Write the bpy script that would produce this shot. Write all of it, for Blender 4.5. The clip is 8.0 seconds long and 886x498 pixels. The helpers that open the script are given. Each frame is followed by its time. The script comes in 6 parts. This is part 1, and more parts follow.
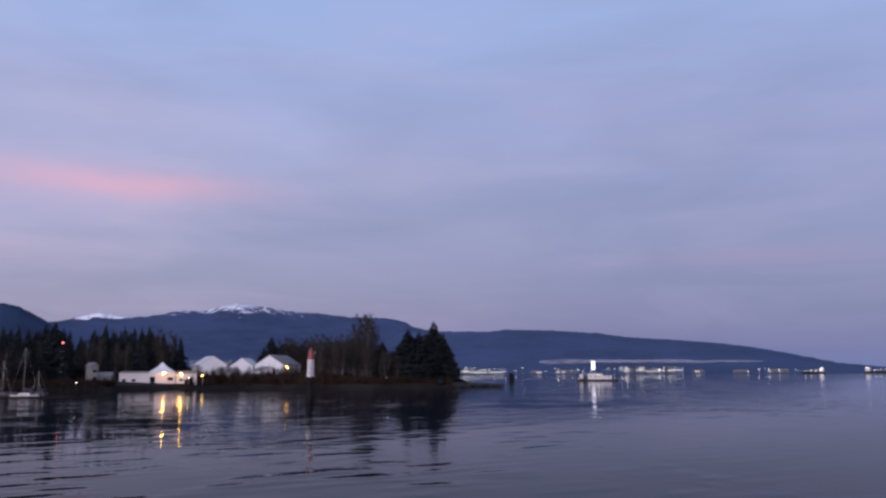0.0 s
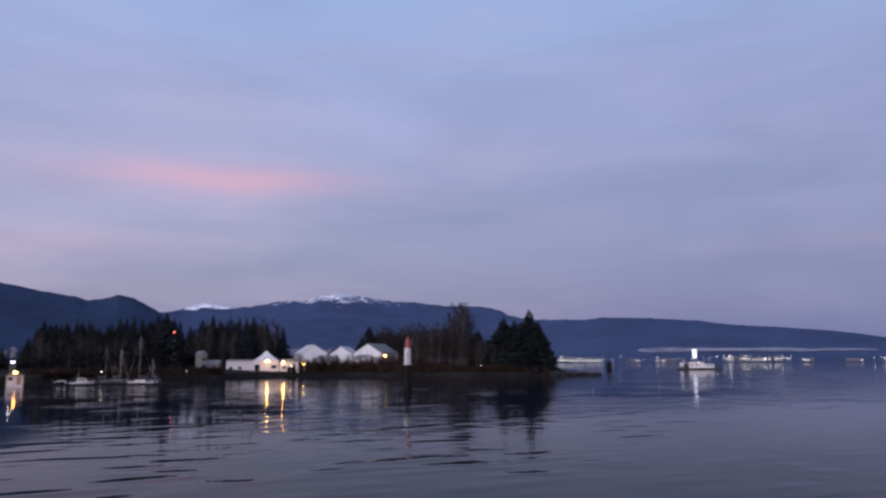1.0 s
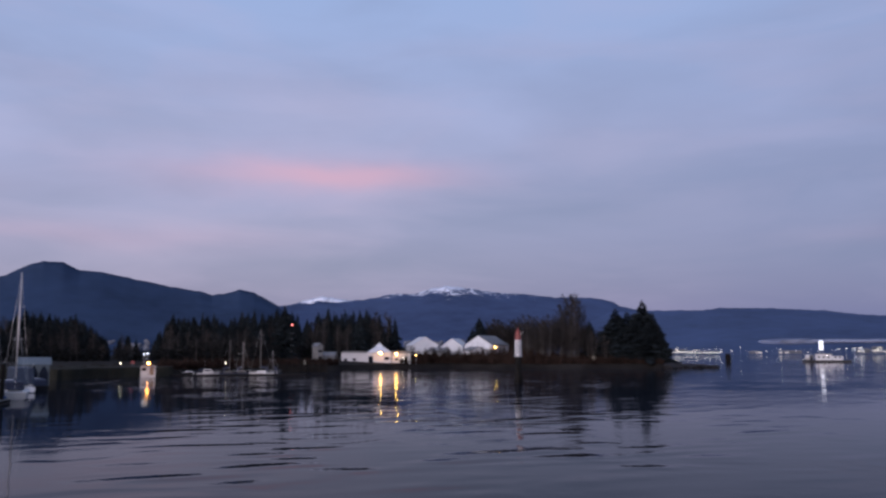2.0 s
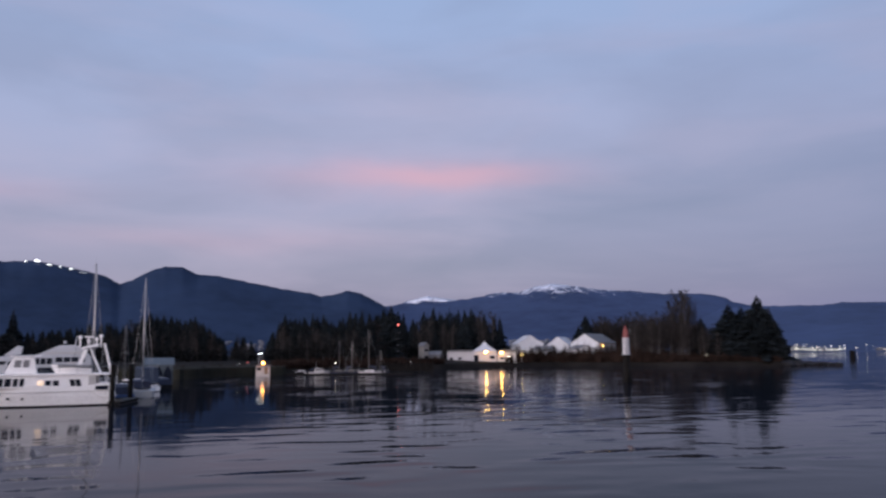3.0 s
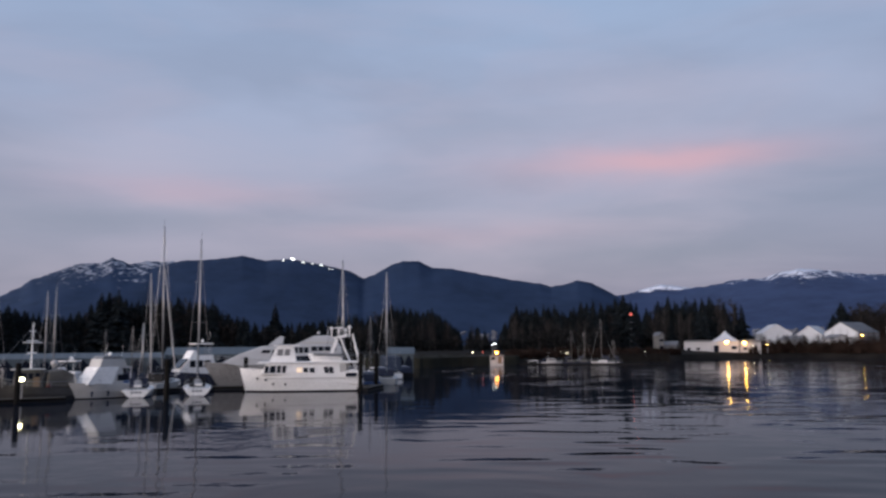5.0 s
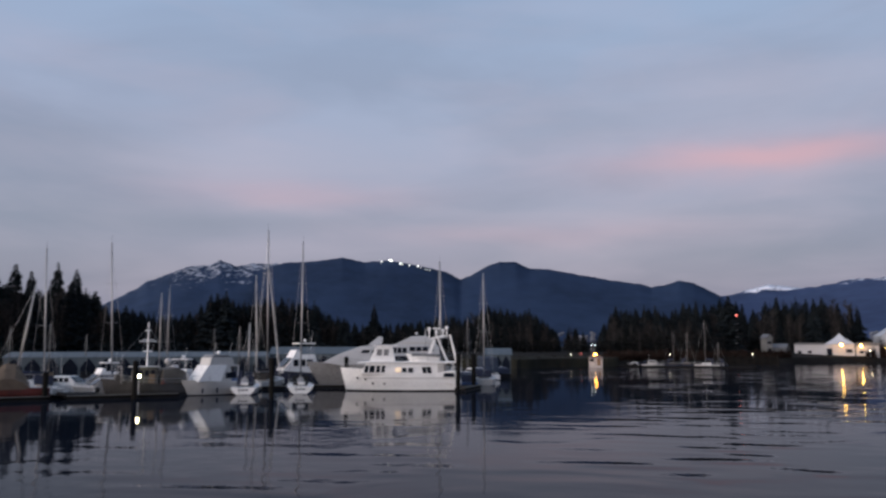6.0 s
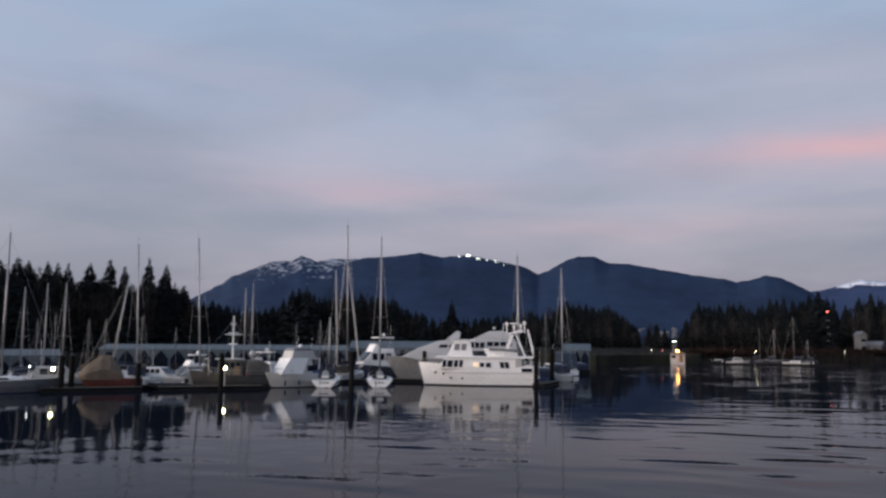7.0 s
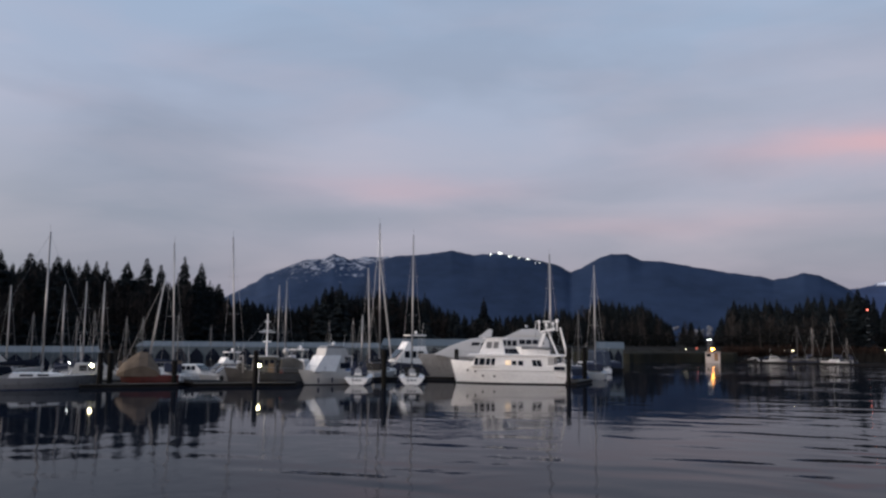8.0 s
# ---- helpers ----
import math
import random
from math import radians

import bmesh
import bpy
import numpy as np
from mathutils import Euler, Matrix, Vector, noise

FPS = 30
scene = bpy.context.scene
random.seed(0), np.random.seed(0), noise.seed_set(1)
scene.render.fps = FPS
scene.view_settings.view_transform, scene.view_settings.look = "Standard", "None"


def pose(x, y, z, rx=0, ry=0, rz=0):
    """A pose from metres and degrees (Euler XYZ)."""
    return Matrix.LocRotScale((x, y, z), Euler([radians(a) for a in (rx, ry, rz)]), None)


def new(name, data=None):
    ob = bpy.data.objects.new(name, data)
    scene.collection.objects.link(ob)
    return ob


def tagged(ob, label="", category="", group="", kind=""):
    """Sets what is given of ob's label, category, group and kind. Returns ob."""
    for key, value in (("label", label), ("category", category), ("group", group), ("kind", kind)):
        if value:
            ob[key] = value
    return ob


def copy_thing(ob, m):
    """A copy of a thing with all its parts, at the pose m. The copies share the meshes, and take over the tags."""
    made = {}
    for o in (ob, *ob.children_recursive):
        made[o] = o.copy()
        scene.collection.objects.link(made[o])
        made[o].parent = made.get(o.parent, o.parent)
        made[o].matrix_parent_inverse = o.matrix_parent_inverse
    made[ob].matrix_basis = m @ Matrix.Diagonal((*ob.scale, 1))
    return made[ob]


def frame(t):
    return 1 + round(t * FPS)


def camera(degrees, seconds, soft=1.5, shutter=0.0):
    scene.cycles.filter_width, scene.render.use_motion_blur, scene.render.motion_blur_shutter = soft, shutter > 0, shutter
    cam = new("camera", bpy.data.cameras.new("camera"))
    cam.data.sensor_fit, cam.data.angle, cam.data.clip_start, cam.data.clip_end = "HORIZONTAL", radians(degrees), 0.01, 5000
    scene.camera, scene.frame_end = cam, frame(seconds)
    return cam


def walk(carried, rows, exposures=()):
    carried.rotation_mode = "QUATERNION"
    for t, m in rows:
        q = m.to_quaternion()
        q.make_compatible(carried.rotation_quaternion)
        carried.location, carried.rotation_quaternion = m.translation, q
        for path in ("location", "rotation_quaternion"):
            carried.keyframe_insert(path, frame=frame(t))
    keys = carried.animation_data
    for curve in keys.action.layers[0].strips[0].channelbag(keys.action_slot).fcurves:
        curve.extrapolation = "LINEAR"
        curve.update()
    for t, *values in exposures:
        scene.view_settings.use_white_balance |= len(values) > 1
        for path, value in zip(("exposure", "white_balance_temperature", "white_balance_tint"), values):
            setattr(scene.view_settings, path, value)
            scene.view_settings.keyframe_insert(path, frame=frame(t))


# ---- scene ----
# Camera: a hand-held pan from the sea wall, the eye 6 m above the water.
LENS, EYE = 57.74, 6.0
cam = camera(LENS, 8.0, soft=2.5, shutter=0.4)
ROWS = [
    (0.0, 0.0, 8.78, 0.26),
    (0.5, 3.25, 8.37, 0.24),
    (1.0, 6.77, 7.99, 0.20),
    (1.5, 10.77, 7.63, 0.14),
    (3.0, 21.98, 7.40, 0.48),
    (3.5, 25.91, 7.34, 0.65),
    (4.0, 29.74, 7.19, 0.42),
    (4.5, 34.22, 6.90, 0.38),
    (6.0, 45.21, 6.90, 0.01),
    (6.5, 48.37, 6.73, -0.32),
    (7.0, 50.75, 6.52, -0.42),
    (7.5, 52.59, 6.39, -0.65),
    (8.0, 53.03, 6.35, -0.53),
]
walk(cam, [(t, pose(0, 0, EYE, 90 + pitch, 0, yaw) @ pose(0, 0, 0, 0, 0, -roll)) for t, yaw, pitch, roll in ROWS],
     exposures=[(0.0, -0.06, 5820, 17), (1.5, -0.1, 5780, 14), (3.0, -0.1, 5980, 10), (4.5, -0.11, 6200, 5), (6.0, -0.14, 6300, 2), (6.5, -0.08, 6430, 1), (8.0, -0.08, 6500, 0)])


# ---------------------------------------------------------------- dusk sky
def link(tree, a, b):
    tree.links.new(a, b)


def maths(tree, op, a, b=None, c=None, clamp=False):
    n = tree.nodes.new("ShaderNodeMath")
    n.operation, n.use_clamp = op, clamp
    for k, v in enumerate((a, b, c)):
        if v is None:
            continue
        if isinstance(v, (int, float)):
            n.inputs[k].default_value = v
        else:
            link(tree, v, n.inputs[k])
    return n.outputs[0]


def mixed(tree, fac, a, b, mode="MIX"):
    n = tree.nodes.new("ShaderNodeMix")
    n.data_type, n.blend_type = "RGBA", mode
    for k, v in ((0, fac), (6, a), (7, b)):
        if isinstance(v, (int, float)):
            n.inputs[k].default_value = v
        elif isinstance(v, tuple):
            n.inputs[k].default_value = (*v, 1)
        else:
            link(tree, v, n.inputs[k])
    return n.outputs[2]


def ramp(tree, fac, stops):
    n = tree.nodes.new("ShaderNodeValToRGB")
    while len(n.color_ramp.elements) < len(stops):
        n.color_ramp.elements.new(0.5)
    for e, (p, c) in zip(n.color_ramp.elements, stops):
        e.position = p
        e.color = (*c, 1) if isinstance(c, tuple) else (c, c, c, 1)
    link(tree, fac, n.inputs[0])
    return n.outputs[0]


def noise_of(tree, vec, scale, detail=4.0, rough=0.55, distortion=0.0):
    n = tree.nodes.new("ShaderNodeTexNoise")
    n.inputs["Scale"].default_value, n.inputs["Detail"].default_value = scale, detail
    n.inputs["Roughness"].default_value, n.inputs["Distortion"].default_value = rough, distortion
    if vec is not None:
        link(tree, vec, n.inputs["Vector"])
    return n.outputs[0]


def mapped(tree, vec, scale, rot=(0, 0, 0), loc=(0, 0, 0)):
    n = tree.nodes.new("ShaderNodeMapping")
    n.inputs["Scale"].default_value, n.inputs["Rotation"].default_value, n.inputs["Location"].default_value = scale, rot, loc
    link(tree, vec, n.inputs["Vector"])
    return n.outputs[0]


def make_sky():
    world = bpy.data.worlds.new("dusk_sky")
    world.use_nodes = True
    scene.world = world
    t = world.node_tree
    t.nodes.clear()
    out, back = t.nodes.new("ShaderNodeOutputWorld"), t.nodes.new("ShaderNodeBackground")
    link(t, back.outputs[0], out.inputs[0])
    vec = t.nodes.new("ShaderNodeTexCoord").outputs["Generated"]
    sep = t.nodes.new("ShaderNodeSeparateXYZ")
    link(t, vec, sep.inputs[0])
    x, y, z = sep.outputs
    up = maths(t, "MAXIMUM", z, 0.0)
    elev = maths(t, "MULTIPLY", maths(t, "ARCSINE", z), 180 / math.pi)
    bearing = maths(t, "MULTIPLY", maths(t, "ARCTAN2", maths(t, "MULTIPLY", x, -1.0), y), 180 / math.pi)
    # thin overcast: colour by height over the horizon
    base = ramp(t, up, [(0.0, (0.195, 0.205, 0.31)), (0.05, (0.255, 0.255, 0.37)), (0.12, (0.345, 0.335, 0.475)), (0.24, (0.40, 0.415, 0.585)),
                        (0.42, (0.345, 0.43, 0.64)), (1.0, (0.26, 0.34, 0.52))])
    # long flat cloud banks
    flat = mapped(t, vec, (1.0, 1.0, 3.6))
    banks = noise_of(t, flat, 2.3, 5.0, 0.5, 0.3)
    dark = ramp(t, banks, [(0.42, 0.0), (0.60, 1.0)])
    low = ramp(t, up, [(0.0, 0.62), (0.25, 0.50), (0.5, 0.22)])
    col = mixed(t, maths(t, "MULTIPLY", dark, low), base, (0.245, 0.27, 0.40))
    fine = noise_of(t, mapped(t, vec, (1.0, 1.0, 4.6), loc=(3.1, 1.7, 0.4)), 4.2, 5.0, 0.5, 0.5)
    light = ramp(t, fine, [(0.45, 0.0), (0.70, 0.66)])
    col = mixed(t, maths(t, "MULTIPLY", light, low), col, (0.50, 0.44, 0.58))
    # one long cloud that still catches the sun from below the horizon, and its faint neighbours
    wob = noise_of(t, mapped(t, vec, (1.0, 1.0, 3.0)), 7.0, 4.0, 0.6)
    pink, grey, pale = (0.69, 0.40, 0.485), (0.235, 0.262, 0.385), (0.50, 0.455, 0.60)
    for b0, e0, bw, ew, slope, amount, tone in ((60.0, 8.3, 8.0, 0.9, 0.0, 0.50, grey), (36.0, 15.6, 5.0, 1.2, 0.0, 0.35, grey), (23.0, 6.3, 9.0, 0.7, 0.0, 0.45, grey), (-14.0, 6.6, 10.0, 0.9, 0.0, 0.40, grey),
                                                (72.0, 13.5, 7.0, 2.2, 0.0, 0.30, grey), (6.0, 9.6, 8.0, 1.3, 0.0, 0.30, grey), (62.0, 12.6, 8.0, 1.5, 0.0, 0.42, pale), (24.0, 16.5, 12.0, 2.2, 0.0, 0.42, pale), (0.0, 14.5, 10.0, 2.4, 0.0, 0.30, pale),
                                                (22.3, 12.75, 8.3, 0.85, 0.0, 0.95, pink), (27.0, 12.2, 11.0, 1.9, 0.0, 0.25, pink), (56.0, 10.6, 9.0, 1.0, 0.0, 0.34, pink), (-22.0, 7.6, 9.0, 0.7, 0.0, 0.26, pink), (38.0, 7.9, 12.0, 0.9, 0.0, 0.22, pink)):
        db = maths(t, "DIVIDE", maths(t, "SUBTRACT", bearing, b0), bw)
        de = maths(t, "SUBTRACT", elev, e0)
        de = maths(t, "ADD", de, maths(t, "MULTIPLY", db, slope * bw))
        de = maths(t, "ADD", de, maths(t, "MULTIPLY", maths(t, "SUBTRACT", wob, 0.5), 1.5 * ew))
        de = maths(t, "DIVIDE", de, ew)
        r2 = maths(t, "ADD", maths(t, "MULTIPLY", db, db), maths(t, "MULTIPLY", de, de))
        blob = maths(t, "POWER", 2.718, maths(t, "MULTIPLY", r2, -1.0))
        blob = maths(t, "MULTIPLY", blob, maths(t, "ADD", 0.6, maths(t, "MULTIPLY", fine, 0.7)), clamp=True)
        col = mixed(t, maths(t, "MULTIPLY", blob, amount), col, tone)
    nw = maths(t, "MULTIPLY", maths(t, "MULTIPLY_ADD", bearing, 1 / 30.0, -1.95, clamp=True), ramp(t, up, [(0.0, 0.55), (0.16, 0.40), (0.26, 0.0)]))
    col = mixed(t, nw, col, (0.22, 0.255, 0.34))
    # bluer, darker air towards the inlet mouth; warm afterglow behind the camera, where the sun went down
    east = maths(t, "MULTIPLY", maths(t, "MULTIPLY_ADD", bearing, -1 / 30.0, 0.78, clamp=True), ramp(t, up, [(0.0, 0.66), (0.16, 0.38), (0.42, 0.0)]))
    col = mixed(t, east, col, (0.125, 0.185, 0.36))
    west = maths(t, "ADD", maths(t, "MULTIPLY", x, -0.36), maths(t, "MULTIPLY", y, -0.93), clamp=True)
    glow = maths(t, "MULTIPLY", maths(t, "POWER", west, 3.5), ramp(t, up, [(0.0, 1.0), (0.6, 0.3), (1.0, 0.0)]))
    col = mixed(t, glow, col, (10.2, 8.35, 7.9))
    air = t.nodes.new("ShaderNodeTexSky")
    air.sky_type, air.sun_disc, air.sun_elevation, air.sun_rotation = "NISHITA", False, radians(0.5), radians(159)
    col = mixed(t, 0.06, col, air.outputs[0], "ADD")
    link(t, col, back.inputs[0])
    back.inputs[1].default_value = 1.0


make_sky()


# ---------------------------------------------------------------- materials
def surface(name, color, rough=0.6, metal=0.0, vary=0.18, grain=6.0, stain=0.6, bump=0.15, second=None, island=False, spec=0.5):
    """A painted, weathered or rough surface: grain and larger stains, by object space in metres."""
    m = bpy.data.materials.new(name)
    m.use_nodes = True
    t = m.node_tree
    p = t.nodes["Principled BSDF"]
    vec = t.nodes.new("ShaderNodeTexCoord").outputs["Object"]
    small, large = noise_of(t, vec, grain, 5.0, 0.6), noise_of(t, vec, stain, 3.0, 0.6)
    second = second or tuple(c * (1 - 2.2 * vary) for c in color)
    lift = tuple(min(1.0, c * (1 + 0.7 * vary)) for c in color)
    col = mixed(t, ramp(t, large, [(0.36, 0.0), (0.7, 1.0)]), color, second)
    col = mixed(t, ramp(t, small, [(0.45, 0.0), (0.8, 0.6)]), col, lift)
    info = t.nodes.new("ShaderNodeObjectInfo").outputs["Random"]
    col = mixed(t, 1.0, col, ramp(t, info, [(0.0, 1.0 - 0.6 * vary), (1.0, 1.0)]), "MULTIPLY")
    if island:
        geo = t.nodes.new("ShaderNodeNewGeometry").outputs["Random Per Island"]
        col = mixed(t, 1.0, col, ramp(t, geo, [(0.0, 0.5), (1.0, 1.0)]), "MULTIPLY")
    link(t, col, p.inputs["Base Color"])
    link(t, maths(t, "MULTIPLY_ADD", small, 0.3, rough - 0.15, clamp=True), p.inputs["Roughness"])
    p.inputs["Metallic"].default_value = metal
    p.inputs["Specular IOR Level"].default_value = spec
    if bump:
        b = t.nodes.new("ShaderNodeBump")
        b.inputs["Strength"].default_value, b.inputs["Distance"].default_value = bump, 0.05
        link(t, small, b.inputs["Height"])
        link(t, b.outputs[0], p.inputs["Normal"])
    return m


def glowing(name, color, strength):
    m = bpy.data.materials.new(name)
    m.use_nodes = True
    p = m.node_tree.nodes["Principled BSDF"]
    p.inputs["Base Color"].default_value = (0.8, 0.8, 0.8, 1)
    p.inputs["Emission Color"].default_value = (*color, 1)
    p.inputs["Emission Strength"].default_value = strength
    return m


def dark_glass(name, color=(0.012, 0.014, 0.02), rough=0.06):
    m = bpy.data.materials.new(name)
    m.use_nodes = True
    p = m.node_tree.nodes["Principled BSDF"]
    p.inputs["Base Color"].default_value = (*color, 1)
    p.inputs["Roughness"].default_value = rough
    p.inputs["Specular IOR Level"].default_value = 0.25
    return m


def water_surface():
    m = bpy.data.materials.new("harbour_water")
    m.use_nodes = True
    t = m.node_tree
    p = t.nodes["Principled BSDF"]
    p.inputs["Base Color"].default_value = (0.006, 0.009, 0.016, 1)
    p.inputs["Roughness"].default_value = 0.04
    p.inputs["IOR"].default_value = 1.083
    p.inputs["Specular Tint"].default_value = (0.73, 0.86, 1.0, 1)
    vec = t.nodes.new("ShaderNodeTexCoord").outputs["Object"]
    def train(length, heading, distortion):
        """Long-crested ripples that run along one heading."""
        w = t.nodes.new("ShaderNodeTexWave")
        w.wave_type, w.bands_direction, w.wave_profile = "BANDS", "X", "SIN"
        w.inputs["Scale"].default_value = 0.314 / length
        w.inputs["Distortion"].default_value = distortion
        w.inputs["Detail"].default_value, w.inputs["Detail Scale"].default_value = 2.0, 0.5
        link(t, mapped(t, vec, (1.0, 1.0, 1.0), rot=(0, 0, radians(-90 - heading))), w.inputs["Vector"])
        return w.outputs["Fac"]

    swell = noise_of(t, vec, 0.09, 2.0, 0.45, 0.6)
    chop = noise_of(t, vec, 0.55, 3.0, 0.5, 0.3)
    fine = noise_of(t, vec, 2.6, 2.0, 0.5)
    patch = ramp(t, noise_of(t, vec, 0.022, 2.0, 0.5, 1.0), [(0.42, 0.12), (0.64, 1.0)])
    # the marina lies in the lee of its floats
    side = t.nodes.new("ShaderNodeSeparateXYZ")
    link(t, vec, side.inputs[0])
    lee = maths(t, "MULTIPLY_ADD", side.outputs[0], 1 / 30.0, 2.0, clamp=True)
    lee = maths(t, "MAXIMUM", lee, maths(t, "MULTIPLY_ADD", side.outputs[1], 1 / 45.0, -75 / 45.0, clamp=True))
    reach = maths(t, "SQRT", maths(t, "ADD", maths(t, "POWER", side.outputs[0], 2.0), maths(t, "POWER", side.outputs[1], 2.0)))
    calm = maths(t, "MULTIPLY_ADD", lee, 0.45, 0.55)
    patch = maths(t, "MULTIPLY", patch, maths(t, "MULTIPLY_ADD", lee, 0.78, 0.22))
    lee = maths(t, "MAXIMUM", lee, maths(t, "MULTIPLY_ADD", reach, -1 / 22.0, 2.75, clamp=True))
    wake = ramp(t, noise_of(t, mapped(t, vec, (1.0, 1.0, 1.0), loc=(31.0, 8.0, 0.0)), 0.016, 2.0, 0.5, 0.6), [(0.36, 0.10), (0.58, 1.0)])
    h = maths(t, "ADD", maths(t, "MULTIPLY", swell, 0.025), maths(t, "MULTIPLY", maths(t, "MULTIPLY", chop, patch), 0.032))
    h = maths(t, "ADD", h, maths(t, "MULTIPLY", maths(t, "MULTIPLY", fine, maths(t, "MULTIPLY", calm, maths(t, "MULTIPLY_ADD", patch, 0.5, 0.5))), 0.0052))
    trains = maths(t, "ADD", maths(t, "MULTIPLY", train(2.9, 30.0, 6.0), 0.034), maths(t, "MULTIPLY", train(5.4, 56.0, 6.0), 0.062))
    gaps = ramp(t, noise_of(t, vec, 0.085, 2.0, 0.5, 0.8), [(0.42, 0.03), (0.64, 1.0)])
    h = maths(t, "ADD", h, maths(t, "MULTIPLY", trains, maths(t, "MULTIPLY", maths(t, "MULTIPLY", wake, lee), gaps)))
    b = t.nodes.new("ShaderNodeBump")
    b.inputs["Strength"].default_value, b.inputs["Distance"].default_value = 1.0, 1.0
    link(t, h, b.inputs["Height"])
    link(t, b.outputs[0], p.inputs["Normal"])
    return m


def hill_surface(name, hazed_forest, snowline=None, soft=60.0, amount=1.0, patchy=6.5, bare=0.55):
    """Far forested slopes, blue haze mixed into their colour; above the snow line, snow in the gullies and on the tops.
    """
    m = bpy.data.materials.new(name)
    m.use_nodes = True
    t = m.node_tree
    p = t.nodes["Principled BSDF"]
    p.inputs["Roughness"].default_value = 0.95
    p.inputs["Specular IOR Level"].default_value = 0.05
    pos = t.nodes.new("ShaderNodeNewGeometry").outputs["Position"]
    n1, n2 = noise_of(t, pos, 0.012, 6.0, 0.65), noise_of(t, pos, 0.0022, 4.0, 0.6)
    col = mixed(t, ramp(t, n1, [(0.35, 0.0), (0.7, 1.0)]), hazed_forest, tuple(c * 0.72 for c in hazed_forest))
    col = mixed(t, ramp(t, n2, [(0.4, 0.0), (0.65, 0.5)]), col, tuple(c * 1.35 for c in hazed_forest))
    if snowline is not None:
        z = t.nodes.new("ShaderNodeSeparateXYZ")
        link(t, pos, z.inputs[0])
        h = maths(t, "DIVIDE", maths(t, "SUBTRACT", z.outputs[2], snowline), soft)
        gully = noise_of(t, mapped(t, pos, (0.020, 0.020, 0.008)), 1.0, 6.0, 0.65, 0.9)
        h = maths(t, "ADD", h, maths(t, "MULTIPLY", maths(t, "SUBTRACT", gully, bare), patchy))
        col = mixed(t, maths(t, "MULTIPLY", maths(t, "MULTIPLY", h, 1.0, clamp=True), amount), col, (0.72, 0.75, 0.84))
    link(t, col, p.inputs["Base Color"])
    return m


M = {}
M["water"] = water_surface()
# haze is put into these colours: bluer and paler with distance
M["hill_near"] = hill_surface("haze_blue_hill", (0.021, 0.036, 0.074))
M["hill_peak"] = hill_surface("haze_blue_peak_with_snow", (0.021, 0.036, 0.074), 345.0, 130.0, 0.42, 6.5, 0.57)
M["hill_snow"] = hill_surface("haze_blue_snowy_hill", (0.038, 0.057, 0.118), 346.0, 34.0, 0.9, 8.0, 0.54)
M["hill_far"] = hill_surface("haze_blue_far_hill", (0.043, 0.065, 0.132))
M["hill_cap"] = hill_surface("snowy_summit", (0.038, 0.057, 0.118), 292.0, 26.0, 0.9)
M["earth"] = surface("dark_bank_earth", (0.020, 0.018, 0.016), 0.95, vary=0.3, grain=0.8, stain=0.06, spec=0.05)
M["grass"] = surface("winter_grass", (0.024, 0.024, 0.019), 0.95, vary=0.25, grain=0.6, stain=0.05, spec=0.05)
M["rock"] = surface("wet_dark_rock", (0.020, 0.020, 0.023), 0.75, vary=0.3, grain=1.5, stain=0.3, bump=0.6, spec=0.15)
M["bark"] = surface("fir_bark", (0.060, 0.045, 0.038), 0.9, vary=0.25, grain=3.0)
# the blue in the needles is haze and dusk shade put into the colour
M["needles"] = surface("fir_needles", (0.019, 0.025, 0.029), 0.8, vary=0.35, grain=0.7, stain=0.12, bump=0, island=True, spec=0.05)
M["needles_far"] = surface("cedar_needles", (0.019, 0.020, 0.020), 0.8, vary=0.35, grain=0.7, stain=0.12, bump=0, island=True, spec=0.05)
M["twig"] = surface("bare_alder_twigs", (0.050, 0.045, 0.044), 0.9, vary=0.3, grain=1.0, stain=0.2, bump=0, island=True, spec=0.05)
M["alder_bark"] = surface("grey_alder_bark", (0.065, 0.058, 0.053), 0.9, vary=0.3, grain=2.0)
M["brush"] = surface("bare_red_brush", (0.048, 0.032, 0.026), 0.95, vary=0.35, grain=1.0, stain=0.15, bump=0, island=True, spec=0.05)
M["white"] = surface("white_gelcoat", (0.84, 0.83, 0.82), 0.28, vary=0.035, grain=3.0, stain=0.35, bump=0.02)
M["offwhite"] = surface("weathered_white_gelcoat", (0.46, 0.45, 0.44), 0.4, vary=0.10, grain=3.0, stain=0.4, bump=0.03)
M["grey_hull"] = surface("silver_grey_paint", (0.19, 0.19, 0.195), 0.3, vary=0.10, grain=2.0, stain=0.3, bump=0.02)
M["navy"] = surface("navy_canvas", (0.018, 0.025, 0.055), 0.8, vary=0.2, grain=8.0)
M["black"] = surface("black_paint", (0.013, 0.013, 0.015), 0.55, vary=0.2, grain=4.0, spec=0.2)
M["blue"] = surface("blue_hull_paint", (0.04, 0.09, 0.24), 0.35, vary=0.15)
M["red"] = surface("faded_red_paint", (0.10, 0.016, 0.012), 0.5, vary=0.2, grain=2.0)
M["beacon_red"] = surface("beacon_red_paint", (0.17, 0.026, 0.022), 0.5, vary=0.12)
M["tan"] = surface("tan_tarpaulin", (0.135, 0.10, 0.072), 0.85, vary=0.18, grain=5.0, stain=0.8, bump=0.4)
M["shed_roof"] = surface("blue_grey_metal_roof", (0.064, 0.082, 0.098), 0.55, vary=0.14, grain=2.0, stain=0.25)
M["shed_wall"] = surface("grey_blue_siding", (0.066, 0.088, 0.105), 0.7, vary=0.15, grain=2.0, stain=0.3)
